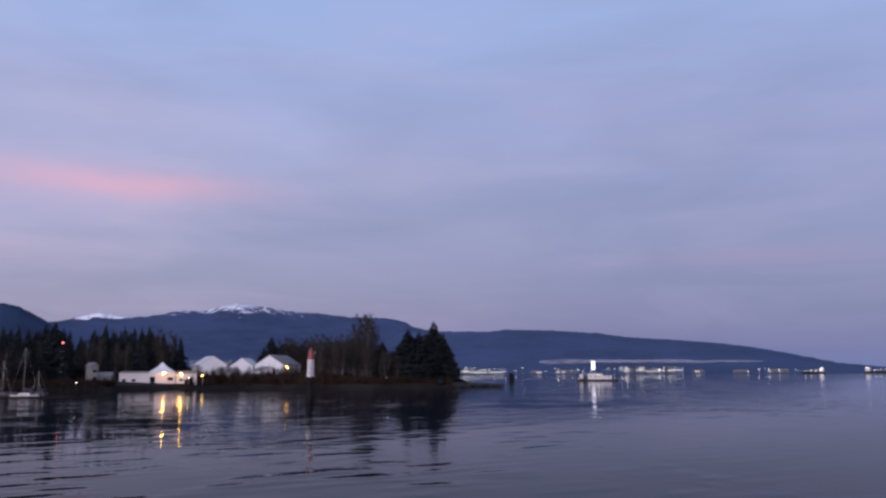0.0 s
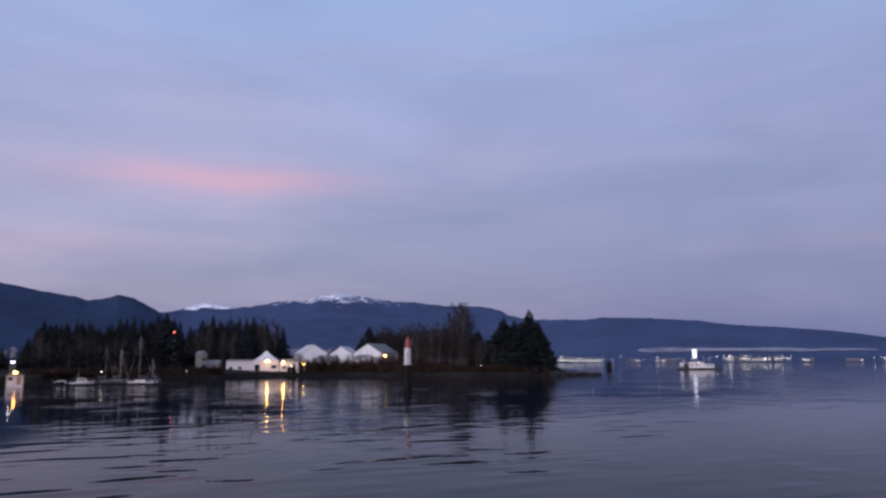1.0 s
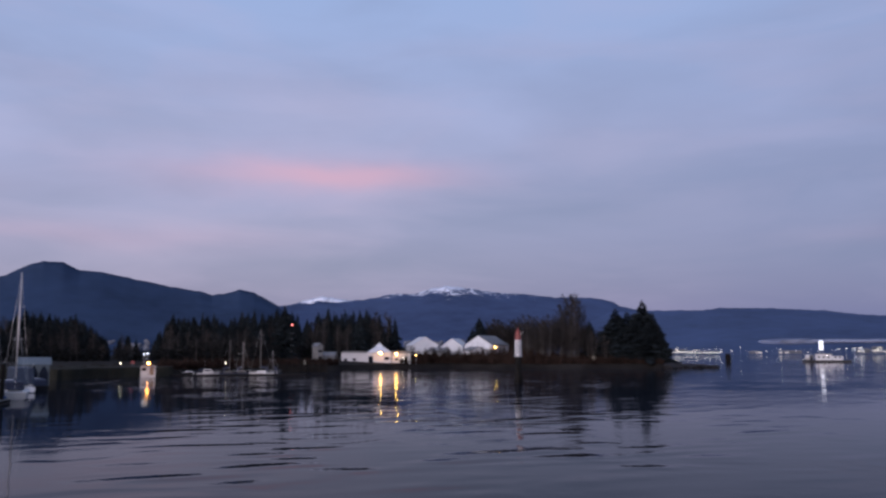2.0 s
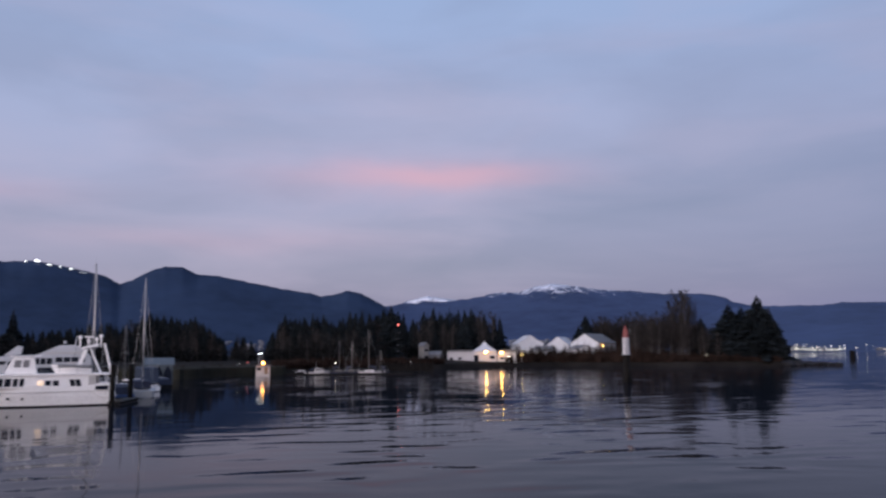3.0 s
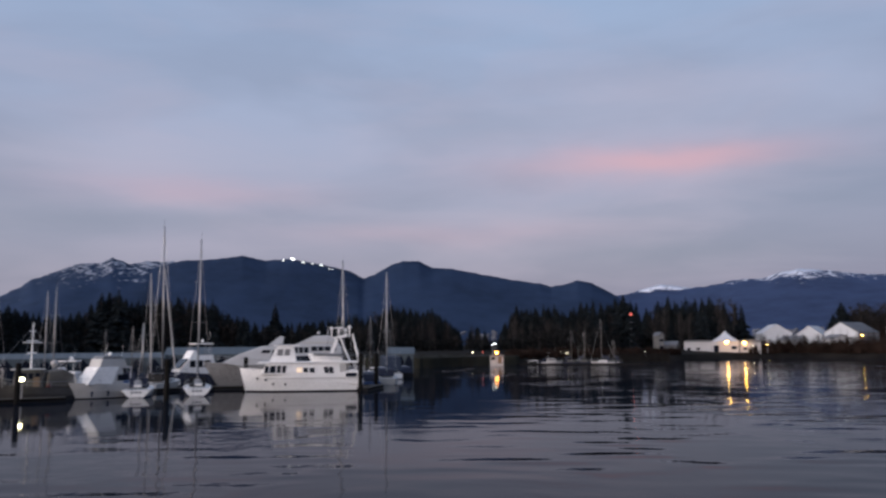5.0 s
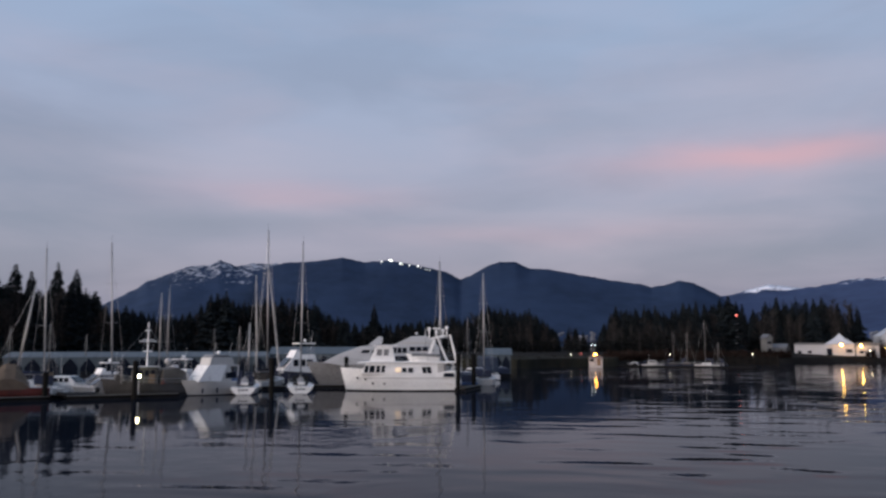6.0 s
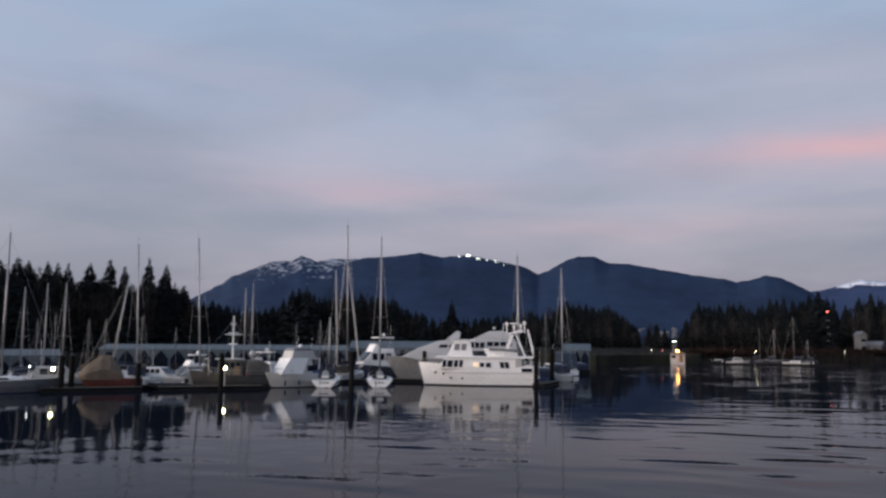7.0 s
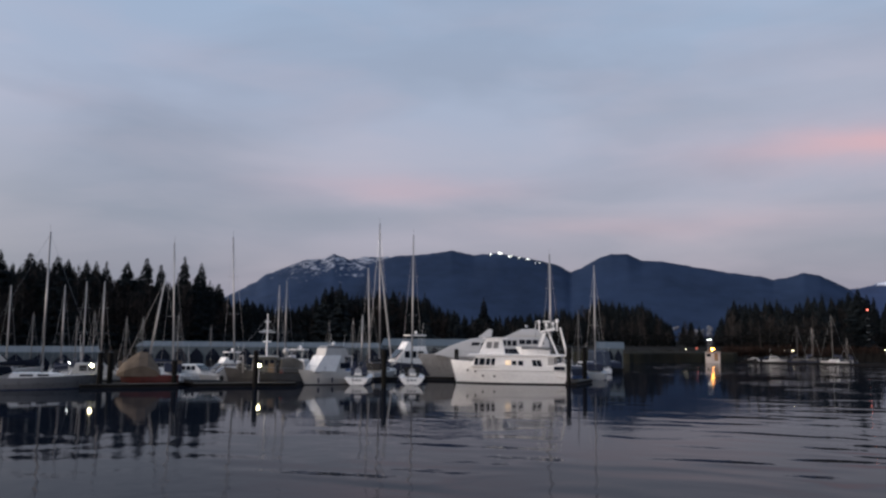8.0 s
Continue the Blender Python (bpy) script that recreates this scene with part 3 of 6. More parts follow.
def woods():
    rnd = random.Random(5)
    behind = []
    bs, es = [p[0] for p in WOODS][::-1], [p[1] for p in WOODS][::-1]
    for row, (dist, low, gap) in enumerate(((345, 1.0, 0.80), (395, 0.97, 0.70), (316, 0.62, 0.75), (430, 0.93, 0.75), (328, 0.80, 0.95))):
        b = 18.0 + 0.4 * row
        while b < 88:
            near = dist + (60 if b < 27 else 0) + rnd.uniform(-16, 16)
            r = max(near, shore(b) + 40) if b < 52 else max(0.71 * near, shore(b) + 14)
            e = float(np.interp(b, bs, es)) * (low + rnd.uniform(-0.10, 0.05))
            if 34.3 < b < 35.1 or 36.7 < b < 37.2 or e < 0.35:
                b += 0.4
                continue
            top = EYE + r * math.tan(radians(e))
            bare = (0.14, 0.10, 0.75, 0.08, 0.5)[row]
            w = rnd.uniform(0.8, 1.3)
            if dist > 390:
                x, y, z = at(b, r, ground_z(b, r) - 0.3)
                k = (top - z) / 30.0
                behind.append((rnd.randrange(6), (x, y, z), rnd.uniform(0, 6.28), (k * w, k * w, k)))
            else:
                plant("alder" if rnd.random() < bare else "fir", b, r, top, rnd, w)
            b += gap * rnd.uniform(0.45, 1.0)
    back_woods(behind)
    # tall firs whose spires stand clear of the wood
    for b, e, w in ((82.0, 5.4, 1.0), (80.3, 5.3, 1.2), (79.7, 4.95, 1.0), (78.7, 5.15, 1.2), (78.1, 5.0, 1.1), (77.0, 5.0, 0.9), (76.4, 4.9, 0.9), (75.8, 4.95, 1.0), (74.5, 5.0, 1.1), (73.3, 5.3, 0.9),
                    (72.4, 4.9, 0.75), (70.9, 5.5, 1.0), (69.8, 5.05, 0.9), (69.2, 3.9, 0.9), (68.6, 3.7, 0.9), (66.7, 2.8, 0.9), (60.3, 3.9, 1.0), (61.3, 3.6, 0.9), (50.1, 3.0, 1.1), (25.7, 3.5, 0.9), (85.0, 5.4, 1.0)):
        r = (335 if b < 52 else 246) + rnd.uniform(-5, 5)
        plant("fir", b, r, EYE + r * math.tan(radians(e)), rnd, w * 1.4)


def island_trees():
    rnd = random.Random(9)
    # dark firs at the island's tip
    for b, e, r, w in ((0.7, 3.75, 362, 1.75), (0.0, 2.9, 358, 1.9), (-0.3, 2.1, 352, 1.8), (2.5, 3.15, 366, 2.3), (1.75, 2.95, 370, 2.2), (1.2, 2.5, 352, 2.2), (3.0, 2.4, 372, 1.8), (0.3, 1.9, 350, 2.4), (2.0, 1.9, 356, 2.4), (-0.5, 1.4, 350, 1.8), (4.3, 2.3, 380, 1.2), (12.0, 2.6, 415, 1.3), (12.5, 1.9, 418, 1.4)):
        plant("fir", b, r, EYE + r * math.tan(radians(e)), rnd, w)
    # the tall bare poplars and the alder thicket
    for b, e, r, w in ((5.6, 4.4, 372, 0.8), (5.1, 4.25, 375, 0.8), (6.1, 4.2, 380, 0.8), (5.35, 4.3, 368, 0.7), (5.85, 4.35, 371, 0.7), (4.8, 3.7, 378, 0.7)):
        plant("alder", b, r, EYE + r * math.tan(radians(e)), rnd, w)
    for k in range(110):
        b = 3.0 + 9.6 * (k + rnd.random()) / 110
        r = rnd.uniform(356, 410) if b < 9.2 else rnd.uniform(418, 436)
        e = float(np.interp(b, (3, 4.2, 6, 7, 9, 11, 12.6), (1.7, 1.7, 2.5, 2.6, 2.5, 2.4, 1.6))) * rnd.uniform(0.8, 1.1)
        plant("alder", b, r, EYE + r * math.tan(radians(e)), rnd, rnd.uniform(0.8, 1.1))


def tent_shrubs():
    """Young bare trees in front of the tents."""
    rnd = random.Random(14)
    for k in range(26):
        b = 9.6 + 7.4 * (k + rnd.random()) / 26
        r = rnd.uniform(366, 376)
        plant("alder", b, r, EYE + r * math.tan(radians(rnd.uniform(0.05, 0.62))), rnd, rnd.uniform(1.0, 1.6))


def brush():
    """Low leafless brush along the banks."""
    rnd = random.Random(3)
    verts, faces = [], []
    for k in range(52000):
        b = rnd.uniform(-0.9, 17.6) if k % 3 else rnd.uniform(22, 48)
        d = rnd.uniform(5, 17)
        if b < 14 and k % 5 == 0:
            d = rnd.uniform(17, 75)
        r = shore(b) + d
        h = rnd.uniform(0.6, 2.4) * (1 + 0.7 * lumpy(b * 3, 1.0)) * (0.6 + min(d, 34) / 22)
        if b > 34:
            h *= 0.4
        if 6 < b < 17.6:
            h *= 1.0 + 1.2 * float(smooth_step((b - 6) / 3)) * rnd.random()
        x, y, z = at(b, r, ground_z(b, r) - 0.1)
        a = rnd.uniform(0, 6.28)
        w = rnd.uniform(0.05, 0.22)
        n = len(verts)
        dx, dy = math.cos(a), math.sin(a)
        verts += [(x + dx * w, y + dy * w, z), (x - dx * w, y - dy * w, z), (x + rnd.uniform(-1, 1), y + rnd.uniform(-1, 1), z + h), (x + rnd.uniform(-0.7, 0.7), y + rnd.uniform(-0.7, 0.7), z + h * 0.8)]
        faces += [(n, n + 1, n + 2), (n, n + 1, n + 3)]
    me = bpy.data.meshes.new("brush")
    me.from_pydata(verts, [], faces)
    me.materials.append(M["brush"])
    tagged(new("brush", me), "reddish-brown leafless brush along the muddy bank", "shrubs", kind="stuff")


def undergrowth():
    """Dark evergreen undergrowth that fills the woods to the ground."""
    rnd = random.Random(8)
    verts, faces = [], []
    for k in range(60000):
        b = rnd.uniform(18.5, 90)
        if (34.2 < b < 35.2 or 36.6 < b < 37.3) and k % 6:
            continue
        r = (max(300, shore(b) + 34) if b < 52 else shore(b) + 12) + rnd.uniform(0, 45) + (42 if b < 26 else 0)
        x, y, z = at(b, r, ground_z(b, r))
        top = 7.5 * (0.75 + 0.5 * lumpy(b * 1.6, r * 0.03)) if b > 40 or b < 33 else 4.0
        z += top * rnd.random() ** 0.7
        s = rnd.uniform(0.35, 1.0)
        n = len(verts)
        verts += [(x + rnd.uniform(-s, s), y + rnd.uniform(-s, s), z + rnd.uniform(-s, s) * 0.7) for _ in range(3)]
        faces.append((n, n + 1, n + 2))
    me = bpy.data.meshes.new("undergrowth")
    me.from_pydata(verts, [], faces)
    me.materials.append(M["needles_far"])
    tagged(new("undergrowth", me), "dark evergreen undergrowth beneath the shoreline trees", "shrubs", kind="stuff")


woods()
undergrowth()
island_trees()
tent_shrubs()
brush()


# ---------------------------------------------------------------- island and park shore
def gable_house(name, b, d, w, l, z0, eave, ridge, label, turn=0.0, wall="wall_white", roof="roof_grey", category="building", openings=0, group=""):
    """A gabled building: gable ends along local x, ridge along local y; its gable faces the eye at turn 0."""
    h = thing(name, at(b, d, z0), label, category, group, turn=b + turn)
    e, r, o = eave - z0, ridge - z0, 0.35
    part("wall", prism([(-w / 2, -1.0), (w / 2, -1.0), (w / 2, e), (0, r - 0.05), (-w / 2, e)], -l / 2, l / 2), M[wall], h)
    for s in (-1, 1):
        k = (r - e) / (w / 2)
        part("roof", prism([(0, r + 0.02), (s * (w / 2 + o), e - k * o + 0.02), (s * (w / 2 + o), e - k * o + 0.24), (0, r + 0.26)], -l / 2 - o, l / 2 + o), M[roof], h)
    part("door", one_box(-0.9, 0.9, -l / 2 - 0.06, -l / 2 + 0.02, 0, min(2.3, e * 0.8)), M["glass"], h)
    for k in range(openings):
        x = (k - (openings - 1) / 2) * w / (openings + 0.6)
        part("window", one_box(x - 0.5, x + 0.5, -l / 2 - 0.05, -l / 2 + 0.02, e * 0.62, e * 0.62 + 1.0), M["glass"], h)
    return h


def wall_lamp(b, d, z, r, mat, label, arm=1.2, name="wall_lamp", pole=None):
    """A lamp on its own post or bracket; the globe glows."""
    h = thing(name, at(b, d, z), label, "lamp", turn=b)
    part("globe", ball((0, 0, 0), r), M[mat], h, smooth=True)
    if pole is not None:
        part("pole", one_rod((0, 0.0, pole - z), (0, 0, -r * 0.8), 0.09, 0.06), M["steel"], h)
    else:
        part("bracket", one_rod((0, arm, 0.15), (0, r * 0.6, 0.05), 0.05), M["steel"], h)
    part("hood", one_rod((0, 0, r * 0.75), (0, 0, r * 1.15), r * 1.1, r * 0.3, n=12), M["black"], h)
    return h


def navy_shed():
    """The long white shed with a pyramid-roofed block at its middle."""
    d = 352.0
    for b0, b1, top, ridge, lab in ((21.75, 19.95, 6.6, 7.3, "long low white shed on the island shore"), (18.2, 16.9, 6.2, 7.4, "low white shed with a grey roof and lit windows")):
        bc = (b0 + b1) / 2
        w = (b0 - b1) * math.pi / 180 * d
        h = thing("shed", at(bc, d, 1.9), lab, "building", "white sheds on the island", turn=bc)
        part("wall", one_box(-w / 2, w / 2, 0, 11, -1.2, top - 1.9), M["wall_white"], h)
        part("roof", prism([(-w / 2 - 0.3, top - 1.9), (w / 2 + 0.3, top - 1.9), (w / 2 - 0.6, ridge - 1.9), (-w / 2 + 0.6, ridge - 1.9)], -0.4, 11.4), M["roof_grey"], h)
        n = max(2, int(w / 3.2))
        for k in range(n):
            x = -w / 2 + (k + 0.5) * w / n
            if b0 > 20 and k > 1:
                continue
            part("window", one_box(x - 0.7, x + 0.7, -0.05, 0.02, 1.3, 2.3), M["glass"], h)
    h = thing("boat_hall", at(19.1, d - 1, 1.9), "white hall with a tent-like peaked roof by the landing", "building", turn=19.1)
    part("wall", one_box(-5.2, 5.2, 0, 11, -1.2, 4.8), M["wall_white"], h)
    bm = bmesh.new()
    base = [bm.verts.new(p) for p in ((-5.5, -0.4, 4.8), (5.5, -0.4, 4.8), (5.5, 11.4, 4.8), (-5.5, 11.4, 4.8))]
    neck = [bm.verts.new(p) for p in ((-1.9, 3.6, 7.2), (1.9, 3.6, 7.2), (1.9, 7.4, 7.2), (-1.9, 7.4, 7.2))]
    tip = bm.verts.new((0, 5.5, 9.2))
    for k in range(4):
        bm.faces.new((base[k], base[(k + 1) % 4], neck[(k + 1) % 4], neck[k]))
        bm.faces.new((neck[k], neck[(k + 1) % 4], tip))
    bm.faces.new(base)
    part("roof", bm, M["tent"], h, "pale peaked roof")
    # the wall is solid: a dark panel paints the unlit inside
    part("door", one_box(-4.6, -2.6, -0.06, 0.02, 0, 3.2), M["dark_void"], h, "dark panel for the shade in an open doorway")
    part("window", one_box(2.2, 4.4, -0.06, 0.02, 1.6, 2.9), M["glass"], h)
    # lamps on the shed front, and the lit landing
    wall_lamp(19.0, 348.8, 6.5, 0.36, "lamp_warm", "bright warm floodlight on the white hall", 1.4)
    wall_lamp(17.9, 349.8, 6.1, 0.33, "lamp_warm", "bright warm floodlight on the low shed", 1.4)
    wall_lamp(16.5, 350.0, 5.4, 0.13, "lamp_warm", "warm lamp by the island landing", pole=2.0)
    wall_lamp(17.4, 348.0, 4.4, 0.12, "lamp_cream", "small cream lamp by the island landing", pole=2.0)


def island_buildings():
    gable_house("storage_tent", 16.1, 395, 12.2, 16, 2.6, 10.2, 14.0, "white fabric storage tent among bare trees", 12, "tent", "tent", "tent", group="white tents on the island")
    gable_house("storage_tent", 13.7, 398, 10.6, 16, 2.6, 9.4, 13.2, "white fabric storage tent behind brown brush", -14, "tent", "tent", "tent", group="white tents on the island")
    gable_house("storage_hall", 11.5, 396, 14.4, 20, 2.6, 10.2, 14.6, "large white hall with a pale grey roof", -24, "tent", "roof_grey", "building", 3)
    gable_house("shed", 12.4, 384, 8.0, 9, 2.6, 7.4, 9.2, "small white shed with a grey roof behind brush", 30, "wall_white", "roof_grey", "building", 1, group="white sheds on the island")
    gable_house("shed", 14.9, 381, 7.0, 9, 2.6, 7.0, 8.8, "small pale shed with a grey roof behind brush", 60, "wall_white", "roof_grey", "building", 2, group="white sheds on the island")
    gable_house("house", 23.4, 352, 2.8, 3.4, 2.8, 9.4, 10.6, "pale wooden house at the edge of the woods", 40, "concrete", "roof_grey", "house", 2)
    gable_house("house", 22.7, 356, 5.0, 7, 2.8, 5.4, 6.8, "low grey house at the edge of the woods", 75, "roof_grey", "roof_grey", "house", 2)
    wall_lamp(10.9, 383, 9.0, 0.20, "lamp_warm", "warm lamp on the white hall's corner", 0.8)
    wall_lamp(4.1, 352, 4.3, 0.12, "lamp_cream", "small lamp among the island's bare trees", pole=2.2)
    wall_lamp(24.3, 290, 3.4, 0.08, "lamp_cream", "small lamp on the wooded shore", pole=1.5)
    # red obstruction lamp on a slim mast over the trees
    h = thing("radio_mast", at(25.2, 318, 2.0), "slim steel mast with a red obstruction lamp", "mast", turn=25)
    part("pole", one_rod((0, 0, 0), (0, 0, 15.0), 0.09, 0.06), M["creosote"], h)
    part("lamp", ball((0, 0, 15.3), 0.30), M["lamp_red"], h, "glowing red lamp", smooth=True)
    for k in range(4):
        part("crossarm", one_rod((-0.6, 0, 5 + 2.4 * k), (0.6, 0, 5 + 2.4 * k), 0.04), M["steel"], h)


def beacon():
    """The red-and-white channel marker on its pile."""
    h = thing("channel_marker", at(9.3, 166, 0), "red and white channel marker on a dark timber pile", "marker", turn=9)
    part("pile", one_rod((0, 0, -3), (0, 0, 5.5), 0.75, 0.6, n=14), M["creosote"], h, "dark weathered pile", smooth=True)
    for k in range(3):
        a = 2.1 * k + 0.4
        part("brace_pile", one_rod((1.15 * math.cos(a), 1.15 * math.sin(a), -3), (0.45 * math.cos(a), 0.45 * math.sin(a), 3.6), 0.26, 0.22), M["creosote"], h)
    part("platform", one_rod((0, 0, 5.4), (0, 0, 5.6), 0.92, n=18), M["steel"], h)
    part("tower", one_rod((0, 0, 5.6), (0, 0, 8.8), 0.68, 0.64, n=22), M["wall_white"], h, "white painted drum", smooth=False)
    part("band", one_rod((0, 0, 8.8), (0, 0, 10.45), 0.64, 0.44, n=22), M["beacon_red"], h, "red painted top band")
    part("cap", one_rod((0, 0, 10.45), (0, 0, 10.6), 0.5, 0.4, n=22), M["beacon_red"], h)
    part("lantern", one_rod((0, 0, 10.6), (0, 0, 11.25), 0.16, 0.14, n=10), M["beacon_red"], h)
    part("lens", ball((0, 0, 11.35), 0.16), M["glass"], h)
    part("solar_panel", prism([(0.50, 9.7), (0.56, 9.7), (1.0, 10.5), (0.94, 10.5)], -0.35, 0.35), M["offwhite"], h)
    lad = part("ladder", one_rod((-0.2, -0.8, 0.5), (-0.2, -0.8, 8.7), 0.03), M["creosote"], h)
    part("rail", one_rod((0.2, -0.8, 0.5), (0.2, -0.8, 8.7), 0.03), M["creosote"], lad)
    for k in range(16):
        part("rung", one_rod((-0.2, -0.8, 0.8 + 0.5 * k), (0.2, -0.8, 0.8 + 0.5 * k), 0.02, n=5), M["creosote"], lad)


def rock_spit():
    rnd = random.Random(21)
    for k in range(46):
        f = k / 46
        b = -0.7 - 3.3 * f + rnd.uniform(-0.15, 0.15)
        r = 345 + 10 * f + rnd.uniform(-3, 3)
        s = rnd.uniform(1.0, 2.2) * (1.15 - 0.55 * f)
        bm = bmesh.new()
        bmesh.ops.create_icosphere(bm, subdivisions=2, radius=1.0)
        for v in bm.verts:
            v.co *= 1 + 0.35 * lumpy(v.co.x * 1.3 + k, v.co.y * 1.3, v.co.z * 1.3)
            v.co.x, v.co.y, v.co.z = v.co.x * s * 1.6, v.co.y * s * 1.3, v.co.z * s * 0.75
        whole("rock", bm, M["rock"], "low dark wet rock on the island's spit", "rock", at=at(b, r, 0.35), turn=rnd.uniform(0, 360), group="rocks of the spit")


def shore_hut():
    h = thing("ticket_hut", at(34.55, 233, 0.6), "small pale hut lit by an orange lamp on the shore", "hut", turn=34.5)
    part("wall", one_box(-1.9, 1.9, 0, 3.4, -1.2, 2.3), M["offwhite"], h)
    part("roof", prism([(-2.3, 2.3), (2.3, 2.3), (0.6, 2.9), (-0.6, 2.9)], -0.6, 4.2), M["roof_grey"], h)
    part("window", one_box(-1.6, -0.5, -0.05, 0.02, 1.1, 1.9), M["glass"], h)
    part("door", one_box(0.4, 1.4, -0.05, 0.02, 0, 2.05), M["teak"], h)
    wall_lamp(34.55, 231.6, 3.75, 0.30, "lamp_orange", "orange lamp over the hut's front", pole=0.4)
    wall_lamp(34.82, 238.0, 6.3, 0.10, "lamp_white", "twin white lamp on a post by the hut", pole=0.8)
    wall_lamp(34.64, 238.0, 6.3, 0.09, "lamp_white", "twin white lamp on a post by the hut", pole=0.8)
    wall_lamp(35.55, 250.0, 3.8, 0.13, "lamp_red", "small red lamp along the shore road", pole=1.0)
    wall_lamp(36.25, 246.0, 3.6, 0.06, "lamp_cream", "small cream lamp along the shore road", pole=1.0)
    wall_lamp(32.44, 262.0, 3.2, 0.10, "lamp_red", "small red lamp along the wooded shore", pole=1.0)
    wall_lamp(30.1, 258.0, 3.4, 0.10, "lamp_cream", "small cream lamp along the wooded shore", pole=1.0)
    wall_lamp(29.6, 259.0, 3.4, 0.09, "lamp_cream", "small cream lamp along the wooded shore", pole=1.0)
    # the stone-faced shore road
    rows = []
    for b in np.arange(33.0, 47.0, 0.25):
        s = shore(b)
        rows.append([at(b, s + 1.0, -0.5), at(b, s + 2.0, 2.2), at(b, s + 2.3, 2.6), at(b, s + 9, 2.9), at(b, s + 20, 3.3)])
    grid_mesh("shore_bank", rows, M["grass"], "pale winter grass bank above the stone shore", "bank", False)
    # timber breakwater and its float
    h = thing("breakwater", at(24.6, 262, 0), "dark timber breakwater on piles off the shore", "breakwater", turn=26)
    for k in range(9):
        x = -8.4 + 2.1 * k
        part("post", one_rod((x, -0.3, -2), (x, -0.3, 3.4), 0.22, 0.2), M["creosote"], h)
    for k in range(6):
        part("plank", one_box(-8.8, 8.8, -0.05, 0.12, 0.35 + 0.42 * k, 0.72 + 0.42 * k, bevel=0.02), M["creosote"], h)
    h = thing("dock_float", at(27.7, 240, 0), "low grey dock float with boats alongside", "dock", "dock floats", turn=28)
    part("deck", one_box(-23, 15, 0, 2.2, 0.12, 0.42, bevel=0.04), M["creosote"], h)
    part("float", one_box(-22.8, 14.8, 0.1, 2.1, -0.3, 0.12), M["black"], h)


navy_shed()
island_buildings()
beacon()
rock_spit()
shore_hut()


# ---------------------------------------------------------------- far side of the inlet
def piling_cluster():
    h = thing("piling_cluster", at(-4.75, 560, 0), "dark cluster of timber mooring piles", "piling")
    for k in range(9):
        a = k * 2.4
        r = 0.55 * math.sqrt(k)
        part("pile", one_rod((r * math.cos(a) * 1.25, r * math.sin(a), -3), (r * math.cos(a), 0.8 * r * math.sin(a), 5.9 - 0.25 * (k % 4)), 0.42, 0.36), M["creosote"], h)


def fuel_barge():
    h = thing("fuel_barge", at(-10.6, 585, 0), "moored fuel barge with a lit white sign tower", "barge", turn=-10.6)
    part("hull", prism([(-14, 0.9), (-12, -0.8), (14.5, -0.8), (16.5, 1.2)], 0, 9), M["black"], h)
    part("deck", one_box(-13.8, 16.2, 0.2, 8.8, 1.0, 1.25), M["deck"], h)
    part("house", one_box(-5.5, 4.5, 2, 7, 1.25, 5.2, bevel=0.15), M["wall_white"], h)
    part("house_roof", one_box(-6.2, 5.2, 1.4, 7.6, 5.2, 5.5, bevel=0.05), M["roof_grey"], h)
    part("cabin", one_box(4.7, 11, 2, 7, 1.25, 4.0, bevel=0.15), M["wall_white"], h)
    part("tank", one_rod((-11.5, 4, 3.2), (-6.6, 4, 3.2), 1.7, n=18), M["offwhite"], h)
    for x in (-3.4, -0.4, 2.4, 6.5, 9.0):
        part("window", one_box(x - 0.6, x + 0.6, 1.93, 2.02, 2.6, 3.8), M["glass"], h)
    # plain dark slab, the shade of a doorway put in as colour
    part("doorway", one_box(-8.8, -6.9, 1.6, 2.2, 1.25, 4.6), M["dark_void"], h)
    part("sign_post", one_rod((-2.6, 3, 5.5), (-2.6, 3, 8.5), 0.25), M["steel"], h)
    part("sign_post", one_rod((-0.6, 3, 5.5), (-0.6, 3, 8.5), 0.25), M["steel"], h)
    part("sign", one_box(-2.8, -0.4, 2.6, 3.4, 8.0, 14.0, bevel=0.08), M["lit_sign"], h, "tall lit white sign")
    part("mast", one_rod((-8, 4, 1.2), (-8, 4, 9.5), 0.12, 0.06), M["steel"], h)
    wall_lamp(-10.75, 584, 4.4, 0.13, "lamp_cream", "deck lamp on the fuel barge", 1.2)


def cargo_ship(b, d, l, label, turn):
    h = thing("cargo_ship", at(b, d, 0), label, "ship", "ships at anchor", turn=180 + b + turn)
    part("hull", hull_shape(l, l * 0.16, l * 0.11, l * 0.085, 0.10, 0.9), M["black"], h)
    part("superstructure", one_box(-l * 0.44, -l * 0.26, -l * 0.07, l * 0.07, l * 0.08, l * 0.24, bevel=0.3), M["offwhite"], h)
    part("bridge", one_box(-l * 0.43, -l * 0.30, -l * 0.085, l * 0.085, l * 0.20, l * 0.235, bevel=0.2), M["white"], h)
    part("funnel", one_rod((-l * 0.41, 0, l * 0.2), (-l * 0.42, 0, l * 0.30), l * 0.02), M["roof_grey"], h)
    for x in (0.0, 0.15, 0.3):
        part("crane", one_rod((l * x, 0, l * 0.08), (l * x, 0, l * 0.20), l * 0.008), M["steel"], h)
    for x, z in ((-0.28, 0.20), (-0.36, 0.245), (-0.32, 0.15), (0.1, 0.13), (0.32, 0.125), (-0.1, 0.12)):
        part("deck_lamp", ball((l * x, l * 0.09, l * z), 1.0, 1), M["lamp_town"], h)


